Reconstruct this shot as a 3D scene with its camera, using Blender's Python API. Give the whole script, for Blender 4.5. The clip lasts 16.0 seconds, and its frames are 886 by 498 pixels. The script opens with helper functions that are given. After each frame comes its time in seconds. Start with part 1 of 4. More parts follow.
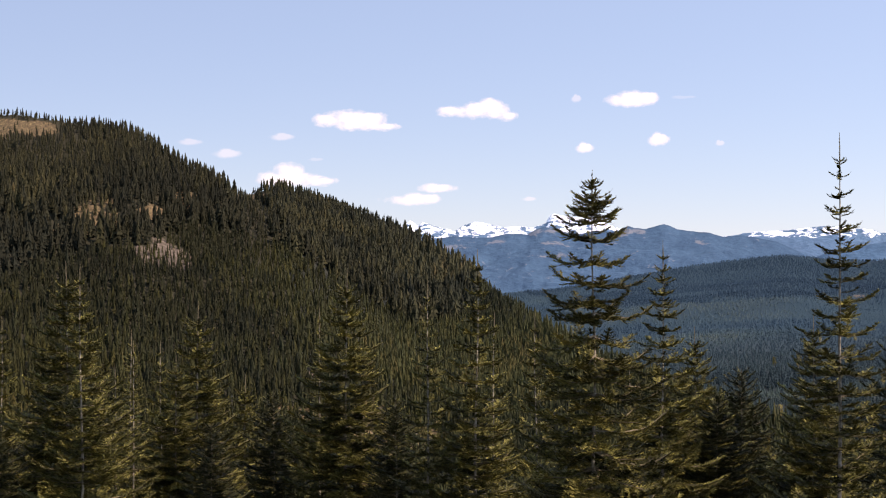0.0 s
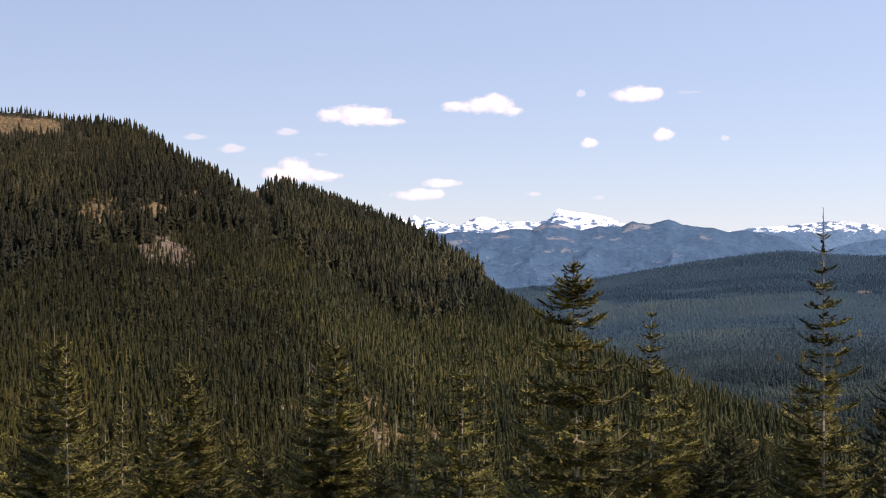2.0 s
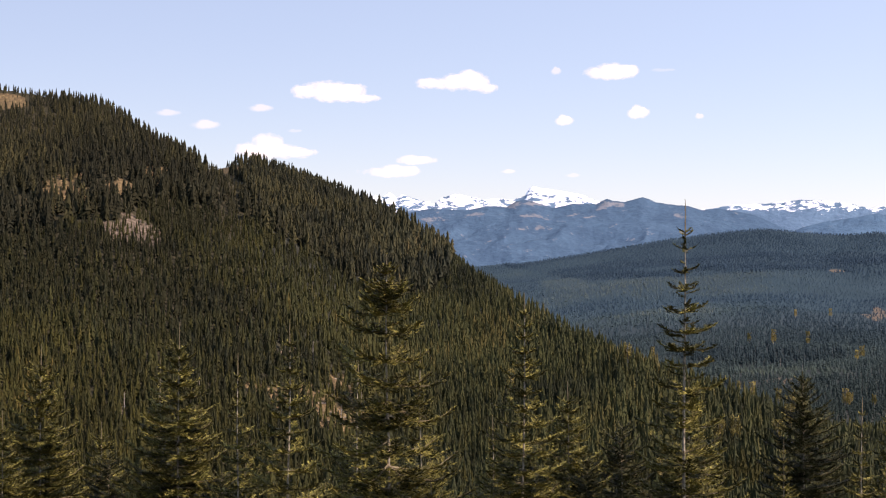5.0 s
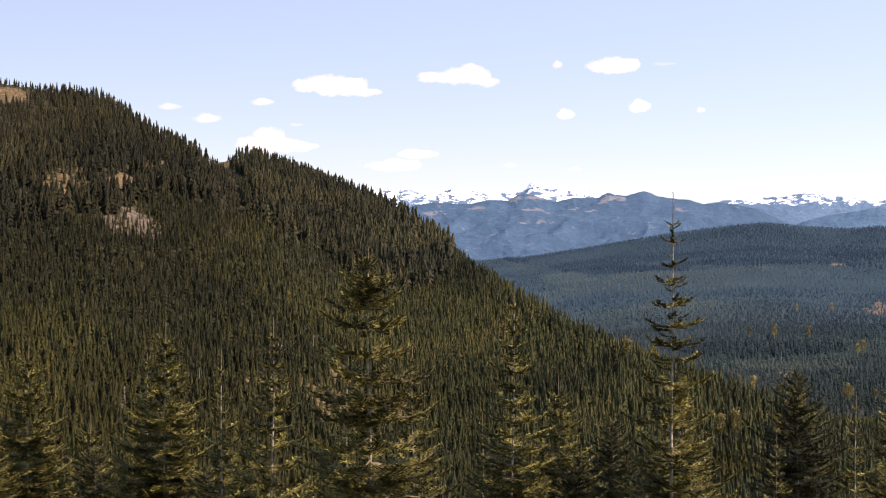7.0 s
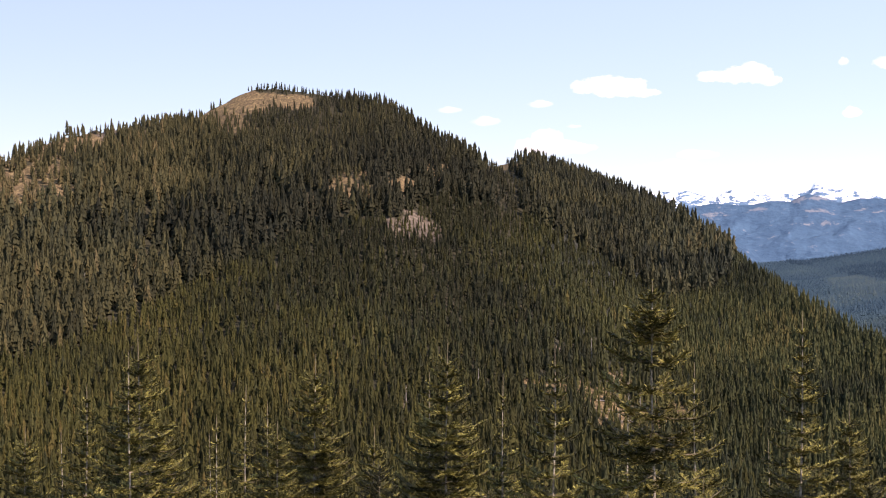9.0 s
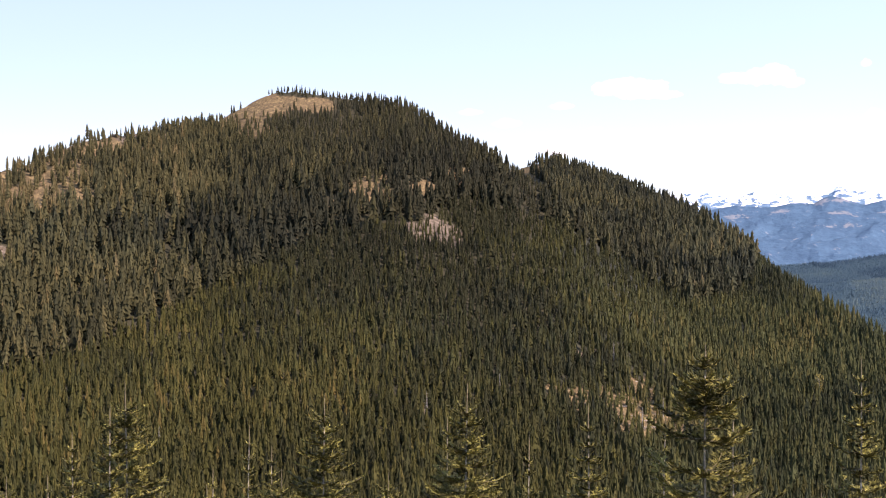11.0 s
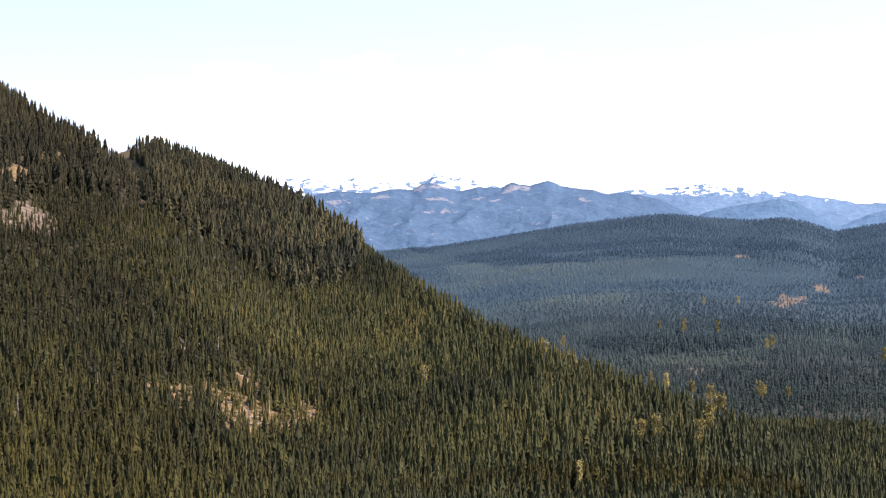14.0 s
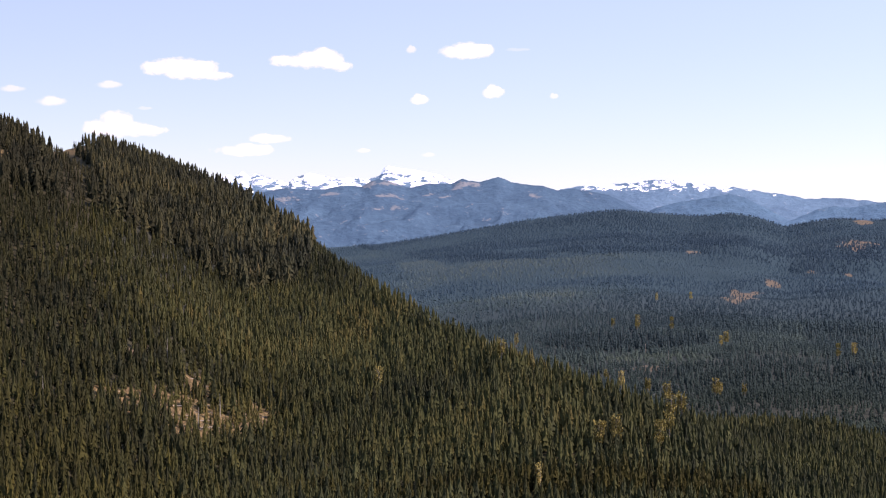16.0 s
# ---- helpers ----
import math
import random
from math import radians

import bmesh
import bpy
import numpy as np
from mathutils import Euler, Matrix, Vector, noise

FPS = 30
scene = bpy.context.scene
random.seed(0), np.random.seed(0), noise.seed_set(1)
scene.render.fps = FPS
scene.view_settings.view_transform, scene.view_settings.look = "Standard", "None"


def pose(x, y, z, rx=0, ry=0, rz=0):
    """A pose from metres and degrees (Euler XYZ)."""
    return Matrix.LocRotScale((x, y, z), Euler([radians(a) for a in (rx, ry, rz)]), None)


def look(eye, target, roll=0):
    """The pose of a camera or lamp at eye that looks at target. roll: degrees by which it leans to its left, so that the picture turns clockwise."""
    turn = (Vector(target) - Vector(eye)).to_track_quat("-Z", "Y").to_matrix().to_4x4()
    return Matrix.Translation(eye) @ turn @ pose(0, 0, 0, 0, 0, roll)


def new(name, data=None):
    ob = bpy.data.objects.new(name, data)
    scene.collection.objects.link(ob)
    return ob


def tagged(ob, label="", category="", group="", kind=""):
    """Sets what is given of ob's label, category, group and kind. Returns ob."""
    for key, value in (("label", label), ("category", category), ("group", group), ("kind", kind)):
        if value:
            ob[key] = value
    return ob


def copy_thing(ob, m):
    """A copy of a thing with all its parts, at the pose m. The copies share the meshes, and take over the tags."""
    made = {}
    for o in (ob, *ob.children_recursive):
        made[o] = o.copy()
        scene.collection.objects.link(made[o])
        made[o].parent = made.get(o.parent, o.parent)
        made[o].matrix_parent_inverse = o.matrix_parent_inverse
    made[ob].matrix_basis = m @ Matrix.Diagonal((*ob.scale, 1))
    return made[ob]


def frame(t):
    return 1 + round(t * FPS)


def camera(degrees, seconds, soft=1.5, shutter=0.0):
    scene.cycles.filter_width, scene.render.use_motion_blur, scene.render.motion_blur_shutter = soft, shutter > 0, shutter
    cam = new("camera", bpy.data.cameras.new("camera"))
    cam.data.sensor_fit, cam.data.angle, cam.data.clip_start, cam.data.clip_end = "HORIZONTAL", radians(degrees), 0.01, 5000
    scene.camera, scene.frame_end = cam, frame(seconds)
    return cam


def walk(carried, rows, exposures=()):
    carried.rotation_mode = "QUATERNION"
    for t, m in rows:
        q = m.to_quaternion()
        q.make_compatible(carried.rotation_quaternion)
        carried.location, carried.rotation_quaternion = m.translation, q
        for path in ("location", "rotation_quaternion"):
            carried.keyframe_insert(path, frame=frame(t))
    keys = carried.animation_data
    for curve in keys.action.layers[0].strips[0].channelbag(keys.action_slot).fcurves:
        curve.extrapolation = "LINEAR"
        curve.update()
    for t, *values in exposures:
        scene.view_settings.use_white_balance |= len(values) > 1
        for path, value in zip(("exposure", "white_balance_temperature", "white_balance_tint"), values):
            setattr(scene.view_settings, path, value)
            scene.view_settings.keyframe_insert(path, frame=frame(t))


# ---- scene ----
# ---- camera ----
cam = camera(32.0, 16.0, soft=1.1)
PATH = [
    (0.0, 0.01, 0.01, 0.00, 0.00, 0.50, -0.15), (0.5, 0.11, -0.11, 0.91, 0.08, 0.47, -0.06),
    (1.0, 0.25, -0.19, 1.54, 0.12, 0.40, -0.06), (1.5, 0.40, -0.24, 1.89, 0.16, 0.34, 0.00),
    (2.0, 0.60, -0.07, 2.25, 0.18, 0.29, -0.12), (2.5, 1.07, 0.68, 2.51, 0.11, 0.26, -0.17),
    (3.0, 1.85, 1.75, 2.64, 0.01, 0.21, -0.19), (3.5, 2.81, 2.93, 2.71, -0.14, -0.00, -0.19),
    (4.0, 3.61, 3.82, 2.75, -0.50, -0.16, -0.07), (4.5, 4.20, 4.43, 2.75, -0.73, -0.38, 0.05),
    (7.0, 5.02, 5.33, 2.73, -0.67, -0.79, 0.06), (7.5, 4.99, 5.37, 2.83, -0.61, -0.78, 0.03),
    (8.0, 4.90, 5.40, 2.91, 3.18, -0.78, -0.12), (8.5, 4.89, 5.61, 3.00, 8.60, -0.77, -0.04),
    (9.0, 4.88, 5.79, 3.40, 9.61, -0.75, 0.04), (9.5, 4.81, 6.12, 3.87, 9.80, -0.68, 0.05),
    (12.0, 3.37, 16.51, 4.61, 10.54, -0.71, -0.03), (12.5, 2.86, 20.29, 4.89, 10.50, -0.89, -0.06),
    (13.0, 2.35, 23.59, 5.24, 10.40, -1.05, -0.02), (13.5, 2.19, 26.64, 6.19, 8.28, -1.21, 0.21),
    (14.0, 1.51, 29.72, 7.12, -4.30, -1.24, 0.30), (14.5, 0.40, 32.90, 7.25, -5.67, -1.25, 0.25),
    (15.0, -0.10, 36.13, 7.43, -5.70, -1.26, 0.15), (15.5, 0.05, 39.45, 7.60, -5.79, -1.30, 0.09),
    (16.0, 0.51, 42.82, 7.75, -6.17, -1.37, 0.06),
]
walk(cam, [(t, pose(x, y, z, 90 + pitch, 0, yaw) @ pose(0, 0, 0, 0, 0, roll)) for t, x, y, z, yaw, pitch, roll in PATH],
     exposures=[(0.0, 0.40, 6950, 30), (2.0, 0.37, 7000, 30), (3.5, 0.39, 7150, 30), (4.5, 0.50, 7250, 31), (7.0, 0.68, 7350, 32), (8.5, 0.79, 7050, 33), (9.5, 0.92, 6950, 34),
                (12.0, 1.14, 6850, 31), (13.5, 1.20, 6850, 31), (14.5, 1.17, 6900, 33), (15.0, 0.98, 6950, 36), (15.5, 0.83, 6950, 36), (16.0, 0.62, 6950, 36)])

# ---- light ----
SUN_AZ, SUN_EL = 113.0, 43.0      # degrees, clockwise from +y; height over the horizon
world = bpy.data.worlds.new("sky")
scene.world = world
world.use_nodes = True
wn = world.node_tree.nodes
sky = wn.new("ShaderNodeTexSky")
sky.sky_type, sky.sun_disc = "NISHITA", False
sky.sun_elevation, sky.sun_rotation = radians(SUN_EL), radians(SUN_AZ)
sky.altitude, sky.air_density, sky.dust_density, sky.ozone_density = 2200, 1.0, 0.3, 1.8
veil = wn.new("ShaderNodeMix")      # thin high cloud over the whole sky
veil.data_type = "RGBA"
veil.inputs[0].default_value = 0.45
veil.inputs[7].default_value = (3.9, 5.6, 7.3, 1)
world.node_tree.links.new(sky.outputs[0], veil.inputs[6])
world.node_tree.links.new(veil.outputs[2], wn["Background"].inputs[0])
# the haze is brighter on the sun's side of the sky
sun_dir = (math.sin(radians(SUN_AZ)) * math.cos(radians(SUN_EL)), math.cos(radians(SUN_AZ)) * math.cos(radians(SUN_EL)), math.sin(radians(SUN_EL)))
toward = wn.new("ShaderNodeVectorMath")
toward.operation = "DOT_PRODUCT"
toward.inputs[1].default_value = sun_dir
world.node_tree.links.new(wn.new("ShaderNodeTexCoord").outputs["Generated"], toward.inputs[0])
scatter_gain = wn.new("ShaderNodeMath")
scatter_gain.operation = "MULTIPLY_ADD"
scatter_gain.inputs[1].default_value, scatter_gain.inputs[2].default_value = 0.050, 0.112
world.node_tree.links.new(toward.outputs["Value"], scatter_gain.inputs[0])
world.node_tree.links.new(scatter_gain.outputs[0], wn["Background"].inputs[1])
sun = new("sun", bpy.data.lights.new("sun", "SUN"))
sun.data.energy, sun.data.angle, sun.data.color = 5.0, radians(0.53), (1.0, 0.93, 0.80)
a, e = radians(SUN_AZ), radians(SUN_EL)
sun.matrix_world = look((math.sin(a) * math.cos(e) * 500, math.cos(a) * math.cos(e) * 500, math.sin(e) * 500), (0, 0, 0))


# ---- materials ----
class Nodes:
    """A short way to wire a node material."""

    def __init__(self, name):
        self.mat = bpy.data.materials.new(name)
        self.mat.use_nodes = True
        self.tree = self.mat.node_tree
        self.bsdf = self.tree.nodes["Principled BSDF"]
        self.out = self.tree.nodes["Material Output"]

    def add(self, kind, **values):
        node = self.tree.nodes.new(kind)
        for key, value in values.items():
            node.inputs[key.replace("_", " ")].default_value = value
        return node

    def link(self, a, b):
        self.tree.links.new(a, b)

    def noise(self, scale, detail=4.0, rough=0.6, coords=None):
        node = self.add("ShaderNodeTexNoise", Scale=scale, Detail=detail, Roughness=rough)
        if coords is None:
            coords = self.add("ShaderNodeTexCoord").outputs["Object"]
        self.link(coords, node.inputs["Vector"])
        return node.outputs["Fac"]

    def ramp(self, fac, stops):
        node = self.tree.nodes.new("ShaderNodeValToRGB")
        cr = node.color_ramp
        while len(cr.elements) < len(stops):
            cr.elements.new(0.5)
        for el, (pos, colour) in zip(cr.elements, stops):
            el.position, el.color = pos, (*colour, 1)
        self.link(fac, node.inputs[0])
        return node.outputs[0]

    def mix(self, fac, a, b, blend="MIX"):
        node = self.tree.nodes.new("ShaderNodeMix")
        node.data_type, node.blend_type = "RGBA", blend
        for value, slot in ((fac, 0), (a, 6), (b, 7)):
            if hasattr(value, "is_linked"):
                self.link(value, node.inputs[slot])
            else:
                node.inputs[slot].default_value = value if slot == 0 else (*value, 1)
        return node.outputs[2]

    def maths(self, op, a, b=0.0):
        node = self.tree.nodes.new("ShaderNodeMath")
        node.operation = op
        for n, value in enumerate((a, b)):
            if hasattr(value, "is_linked"):
                self.link(value, node.inputs[n])
            else:
                node.inputs[n].default_value = value
        return node.outputs[0]

    def attribute(self, name):
        node = self.tree.nodes.new("ShaderNodeAttribute")
        node.attribute_name = name
        return node.outputs["Fac"]

    def bump(self, height, strength=0.5, distance=0.1):
        node = self.add("ShaderNodeBump", Strength=strength, Distance=distance)
        self.link(height, node.inputs["Height"])
        self.link(node.outputs[0], self.bsdf.inputs["Normal"])

    def done(self, colour, rough=0.8, spec=0.2):
        if hasattr(colour, "is_linked"):
            self.link(colour, self.bsdf.inputs["Base Color"])
        else:
            self.bsdf.inputs["Base Color"].default_value = (*colour, 1)
        self.bsdf.inputs["Roughness"].default_value = rough
        self.bsdf.inputs["Specular IOR Level"].default_value = spec
        return self.mat


def forest_material(name, dark, mid, light, dry, hue_haze=None, mottle=0.55):
    """Foliage of many trees: each tree's own tint, large patches, and fine mottling."""
    n = Nodes(name)
    tint = n.attribute("tint")
    patch = n.noise(0.012, 3.0)
    fac = n.maths("ADD", n.maths("MULTIPLY", tint, 0.72), n.maths("MULTIPLY", patch, 0.5))
    colour = n.ramp(fac, [(0.18, dark), (0.5, mid), (0.82, light), (1.0, dry)])
    # second ramp: greener trees on the hill, blue distance haze in the valley
    if hue_haze:
        blue = n.ramp(fac, list(zip((0.18, 0.5, 0.82, 1.0), hue_haze)))
        colour = n.mix(n.attribute("hue_haze"), colour, blue)
    grain = n.noise(2.0, 3.0, 0.75)
    colour = n.mix(mottle, colour, n.ramp(grain, [(0.34, (0.3, 0.3, 0.3)), (0.66, (1.7, 1.7, 1.7))]), "MULTIPLY")
    return n.done(colour, 0.8, 0.1)


M_YOUNG = forest_material("young_conifer_foliage", (0.0105, 0.0112, 0.0052), (0.0244, 0.0234, 0.0068), (0.0450, 0.0412, 0.0102), (0.0715, 0.0530, 0.0155),
                          ((0.0108, 0.0138, 0.0092), (0.0252, 0.0296, 0.0136), (0.0445, 0.0485, 0.0180), (0.0670, 0.0610, 0.0225)))
M_OLD = forest_material("old_conifer_foliage", (0.0126, 0.0128, 0.0072), (0.0290, 0.0272, 0.0114), (0.0535, 0.0465, 0.0180), (0.0800, 0.0590, 0.0250),
                        ((0.0110, 0.0142, 0.0105), (0.0250, 0.0280, 0.0168), (0.0450, 0.0460, 0.0230), (0.0695, 0.0590, 0.0295)))
# second ramp puts the blue of distance haze into the valley trees
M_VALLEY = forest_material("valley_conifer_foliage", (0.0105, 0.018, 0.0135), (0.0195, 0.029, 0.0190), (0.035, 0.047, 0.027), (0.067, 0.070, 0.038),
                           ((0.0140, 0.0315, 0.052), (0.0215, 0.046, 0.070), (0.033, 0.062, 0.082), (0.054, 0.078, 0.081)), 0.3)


def needle_material(name, dark, mid, light):
    n = Nodes(name)
    rnd = n.tree.nodes.new("ShaderNodeObjectInfo").outputs["Random"]
    twig = n.tree.nodes.new("ShaderNodeNewGeometry").outputs["Random Per Island"]
    fac = n.maths("ADD", n.maths("MULTIPLY", n.noise(3.0, 4.0, 0.7), 0.4), n.maths("MULTIPLY", rnd, 0.25))
    fac = n.maths("ADD", fac, n.maths("MULTIPLY", twig, 0.3))
    colour = n.ramp(fac, [(0.25, dark), (0.5, mid), (0.8, light)])
    shiny = n.done(colour, 0.6, 0.08)
    trans = n.add("ShaderNodeBsdfTranslucent")
    n.link(colour, trans.inputs[0])
    mixer = n.add("ShaderNodeMixShader", Fac=0.06)
    n.link(n.bsdf.outputs[0], mixer.inputs[1])
    n.link(trans.outputs[0], mixer.inputs[2])
    n.link(mixer.outputs[0], n.out.inputs[0])
    return shiny


M_NEEDLE = needle_material("olive_fir_needles", (0.011, 0.013, 0.004), (0.086, 0.078, 0.019), (0.36, 0.32, 0.090))
M_NEEDLE_DARK = needle_material("dark_fir_needles", (0.009, 0.011, 0.004), (0.076, 0.068, 0.017), (0.34, 0.295, 0.080))
M_NEEDLE_DEEP = needle_material("deep_green_fir_needles", (0.006, 0.009, 0.005), (0.034, 0.036, 0.014), (0.14, 0.13, 0.045))
M_YELLOW = forest_material("yellow_autumn_leaves", (0.14, 0.115, 0.036), (0.22, 0.18, 0.056), (0.30, 0.24, 0.082), (0.34, 0.25, 0.095))


def bark_material(name, dark, light):
    n = Nodes(name)
    f = n.noise(9.0, 5.0, 0.7)
    n.bump(f, 0.6, 0.03)
    return n.done(n.ramp(f, [(0.3, dark), (0.7, light)]), 0.85, 0.15)


M_BARK = bark_material("grey_fir_bark", (0.08, 0.065, 0.048), (0.46, 0.40, 0.30))
M_TWIG = bark_material("brown_branch_bark", (0.07, 0.055, 0.035), (0.24, 0.20, 0.125))
M_SNAG = bark_material("bleached_dead_wood", (0.15, 0.13, 0.11), (0.33, 0.30, 0.26))


def ground_material():
    """Forest floor, with dry meadow and rock where the ground's own cover says so."""
    n = Nodes("forest_ground")
    fine, coarse = n.noise(0.9, 6.0, 0.7), n.noise(0.05, 4.0)
    floor_c = n.ramp(n.maths("ADD", n.maths("MULTIPLY", fine, 0.6), n.maths("MULTIPLY", coarse, 0.4)),
                     [(0.3, (0.022, 0.021, 0.014)), (0.55, (0.040, 0.036, 0.021)), (0.75, (0.070, 0.058, 0.030))])
    grass = n.ramp(n.noise(0.25, 6.0, 0.75), [(0.3, (0.080, 0.052, 0.034)), (0.5, (0.155, 0.108, 0.056)), (0.66, (0.265, 0.195, 0.092))])
    rock = n.ramp(n.noise(0.4, 6.0, 0.75), [(0.38, (0.055, 0.045, 0.034)), (0.55, (0.125, 0.098, 0.072)), (0.7, (0.25, 0.20, 0.155))])
    shrub = n.ramp(n.noise(0.55, 5.0, 0.7), [(0.46, (0, 0, 0)), (0.53, (0.9, 0.9, 0.9))])
    grass = n.mix(shrub, grass, n.ramp(fine, [(0.35, (0.040, 0.032, 0.016)), (0.65, (0.092, 0.066, 0.034))]))
    # valley ground blued to hold the haze of distance
    floor_c = n.mix(n.attribute("hue_haze"), floor_c, n.ramp(fine, [(0.3, (0.017, 0.036, 0.048)), (0.7, (0.026, 0.050, 0.064))]))
    edge = n.maths("MULTIPLY", n.maths("SUBTRACT", n.maths("ADD", n.attribute("meadow"), n.maths("MULTIPLY", fine, 0.5)), 0.55), 4.0)
    edge2 = n.maths("MULTIPLY", n.maths("SUBTRACT", n.maths("ADD", n.attribute("rock"), n.maths("MULTIPLY", fine, 0.5)), 0.6), 4.0)
    for node in (edge.node, edge2.node):
        node.use_clamp = True
    colour = n.mix(edge2, n.mix(edge, floor_c, grass), rock)
    n.bump(fine, 0.7, 0.6)
    return n.done(colour, 0.95, 0.1)


M_GROUND = ground_material()


def range_material(name, wood, pale, snow_from, snow_to, glow):
    """A far range: wooded flanks with pale clearings, and snow in streaks on the heights. The haze of the air before it
    is put into its colour and glow.
    """
    n = Nodes(name)
    geo = n.tree.nodes.new("ShaderNodeNewGeometry")
    sep = n.add("ShaderNodeSeparateXYZ")
    n.link(geo.outputs["Position"], sep.inputs[0])
    fine = n.noise(0.06, 6.0, 0.7)
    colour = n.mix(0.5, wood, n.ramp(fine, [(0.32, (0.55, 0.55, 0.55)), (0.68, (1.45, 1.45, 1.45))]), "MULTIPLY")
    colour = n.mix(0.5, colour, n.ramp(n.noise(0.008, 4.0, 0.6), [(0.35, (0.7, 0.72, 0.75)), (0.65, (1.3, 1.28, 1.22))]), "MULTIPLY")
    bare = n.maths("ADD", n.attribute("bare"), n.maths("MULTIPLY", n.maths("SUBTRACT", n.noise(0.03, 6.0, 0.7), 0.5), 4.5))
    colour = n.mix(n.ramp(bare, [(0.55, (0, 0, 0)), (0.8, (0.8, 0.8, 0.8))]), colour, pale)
    if snow_to:
        flat = n.add("ShaderNodeVectorMath")
        flat.operation = "MULTIPLY"
        n.link(n.add("ShaderNodeTexCoord").outputs["Object"], flat.inputs[0])
        flat.inputs[1].default_value = (0.8, 0.8, 1.5)
        high = n.maths("DIVIDE", n.maths("SUBTRACT", sep.outputs[2], snow_from), snow_to - snow_from)
        cap = n.maths("MAXIMUM", n.maths("DIVIDE", n.maths("SUBTRACT", sep.outputs[2], 116.0), 60.0), 0.0)
        high = n.maths("ADD", n.maths("MINIMUM", high, 0.60), cap)
        cover = n.maths("ADD", high, n.maths("MULTIPLY", n.maths("SUBTRACT", n.noise(0.036, 8.0, 0.70, flat.outputs[0]), 0.5), 2.8))
        cover = n.ramp(cover, [(0.54, (0, 0, 0)), (0.62, (1, 1, 1))])
        colour = n.mix(cover, colour, (0.88, 0.90, 0.93))
    n.bump(n.noise(0.03, 6.0), 0.7, 18.0)
    # blue emission in place of light scattered by the air
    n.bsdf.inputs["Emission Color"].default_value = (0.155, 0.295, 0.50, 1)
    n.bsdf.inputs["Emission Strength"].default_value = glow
    return n.done(colour, 0.9, 0.05)


# the wood colours are blued with haze too
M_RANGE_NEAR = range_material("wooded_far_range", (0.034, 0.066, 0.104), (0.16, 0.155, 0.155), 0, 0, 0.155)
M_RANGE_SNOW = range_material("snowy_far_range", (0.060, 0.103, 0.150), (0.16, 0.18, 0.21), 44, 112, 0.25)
M_FOOTHILL = range_material("hazed_wooded_foothill", (0.045, 0.088, 0.135), (0.08, 0.10, 0.11), 0, 0, 0.18)


# ---- the lie of the land ----
def spline(table, a):
    """Smoothed interpolation in a table of (degrees, value)."""
    xs, ys = np.array(table).T
    return (np.interp(a - 0.12, xs, ys) + np.interp(a, xs, ys) * 2 + np.interp(a + 0.12, xs, ys)) / 4


def hash2(i, j, seed):
    v = np.sin(i * 127.1 + j * 311.7 + seed * 74.7) * 43758.5453
    return v - np.floor(v)


def vnoise(x, y, seed=0):
    """Smooth value noise, 0 to 1, on arrays."""
    i, j = np.floor(x), np.floor(y)
    u, v = x - i, y - j
    u, v = u * u * (3 - 2 * u), v * v * (3 - 2 * v)
    return ((hash2(i, j, seed) * (1 - u) + hash2(i + 1, j, seed) * u) * (1 - v)
            + (hash2(i, j + 1, seed) * (1 - u) + hash2(i + 1, j + 1, seed) * u) * v)


def fbm(x, y, seed=0, octaves=4):
    total, weight = 0.0, 0.0
    for k in range(octaves):
        w = 0.5 ** k
        total = total + w * vnoise(x * 2 ** k, y * 2 ** k, seed + k)
        weight += w
    return total / weight


# Crest lines as seen from the clearing: bearing in degrees, height and distance in metres.
HILL_Z = [(-60, 0.4), (-40, 4.8), (-29.9, 20.6), (-27.5, 33.8), (-25.2, 42.6), (-23.1, 59.8), (-20.5, 69), (-18.5, 74.3), (-17.3, 86.2),
          (-16.4, 95), (-15.6, 96.8), (-14.1, 91.9), (-12.7, 87.5), (-11.5, 84), (-10.8, 77.5), (-9.8, 65), (-8.8, 54.8), (-7.9, 46),
          (-7.1, 38.2), (-6.2, 27.7), (-4.8, 8.3), (-2, -34.8), (2, -96.4)]
HILL_R = [(-60, 792), (-29.9, 865), (-25.2, 926.6), (-20.5, 989.1), (-16, 1015.5), (-12.7, 981.2), (-8.8, 937.2), (-4.8, 866.8), (2, 792)]
KNOB_Z = [(-14, -52.2), (-10, 13.8), (-8.6, 41.1), (-7.4, 59.6), (-6.9, 63.1), (-6.4, 64.8), (-5.9, 63.5), (-4.9, 54), (-4.1, 46.4),
          (-2.1, 26.4), (-0.1, 5.4), (1.9, -18.2), (2.9, -26.7), (3.9, -33.7), (5.9, -46), (7.8, -52.2), (9.8, -58.4), (11.8, -65.4),
          (14.7, -76.8), (20, -112), (40, -125)]
KNOB_R = [(-14, 1408), (-8.6, 1377.2), (-4.9, 1280.4), (-2.1, 1204.7), (-0.1, 1116.7), (1.9, 984.7), (3.9, 852.7), (5.9, 755.9),
          (7.8, 703.1), (11.8, 665.1), (20, 630)]
FAR_Z = [(-60, 40), (-20, -20), (-5, -85), (1.1, -66), (2.15, -60.6), (3.82, -52.9), (5.56, -38.7), (7.3, -23), (9.06, -7.1), (10.29, 1.6), (11.21, 8),
         (12.47, 14.3), (13.49, 10.3), (14.56, 5.7), (15.46, 3), (16.51, 8.7), (17.3, 2.6), (17.93, -8.3), (18.37, -18), (18.81, -12.7), (19.76, -3.4),
         (20.18, -1.4), (21.39, -4), (24, 4), (40, 30), (60, 40)]


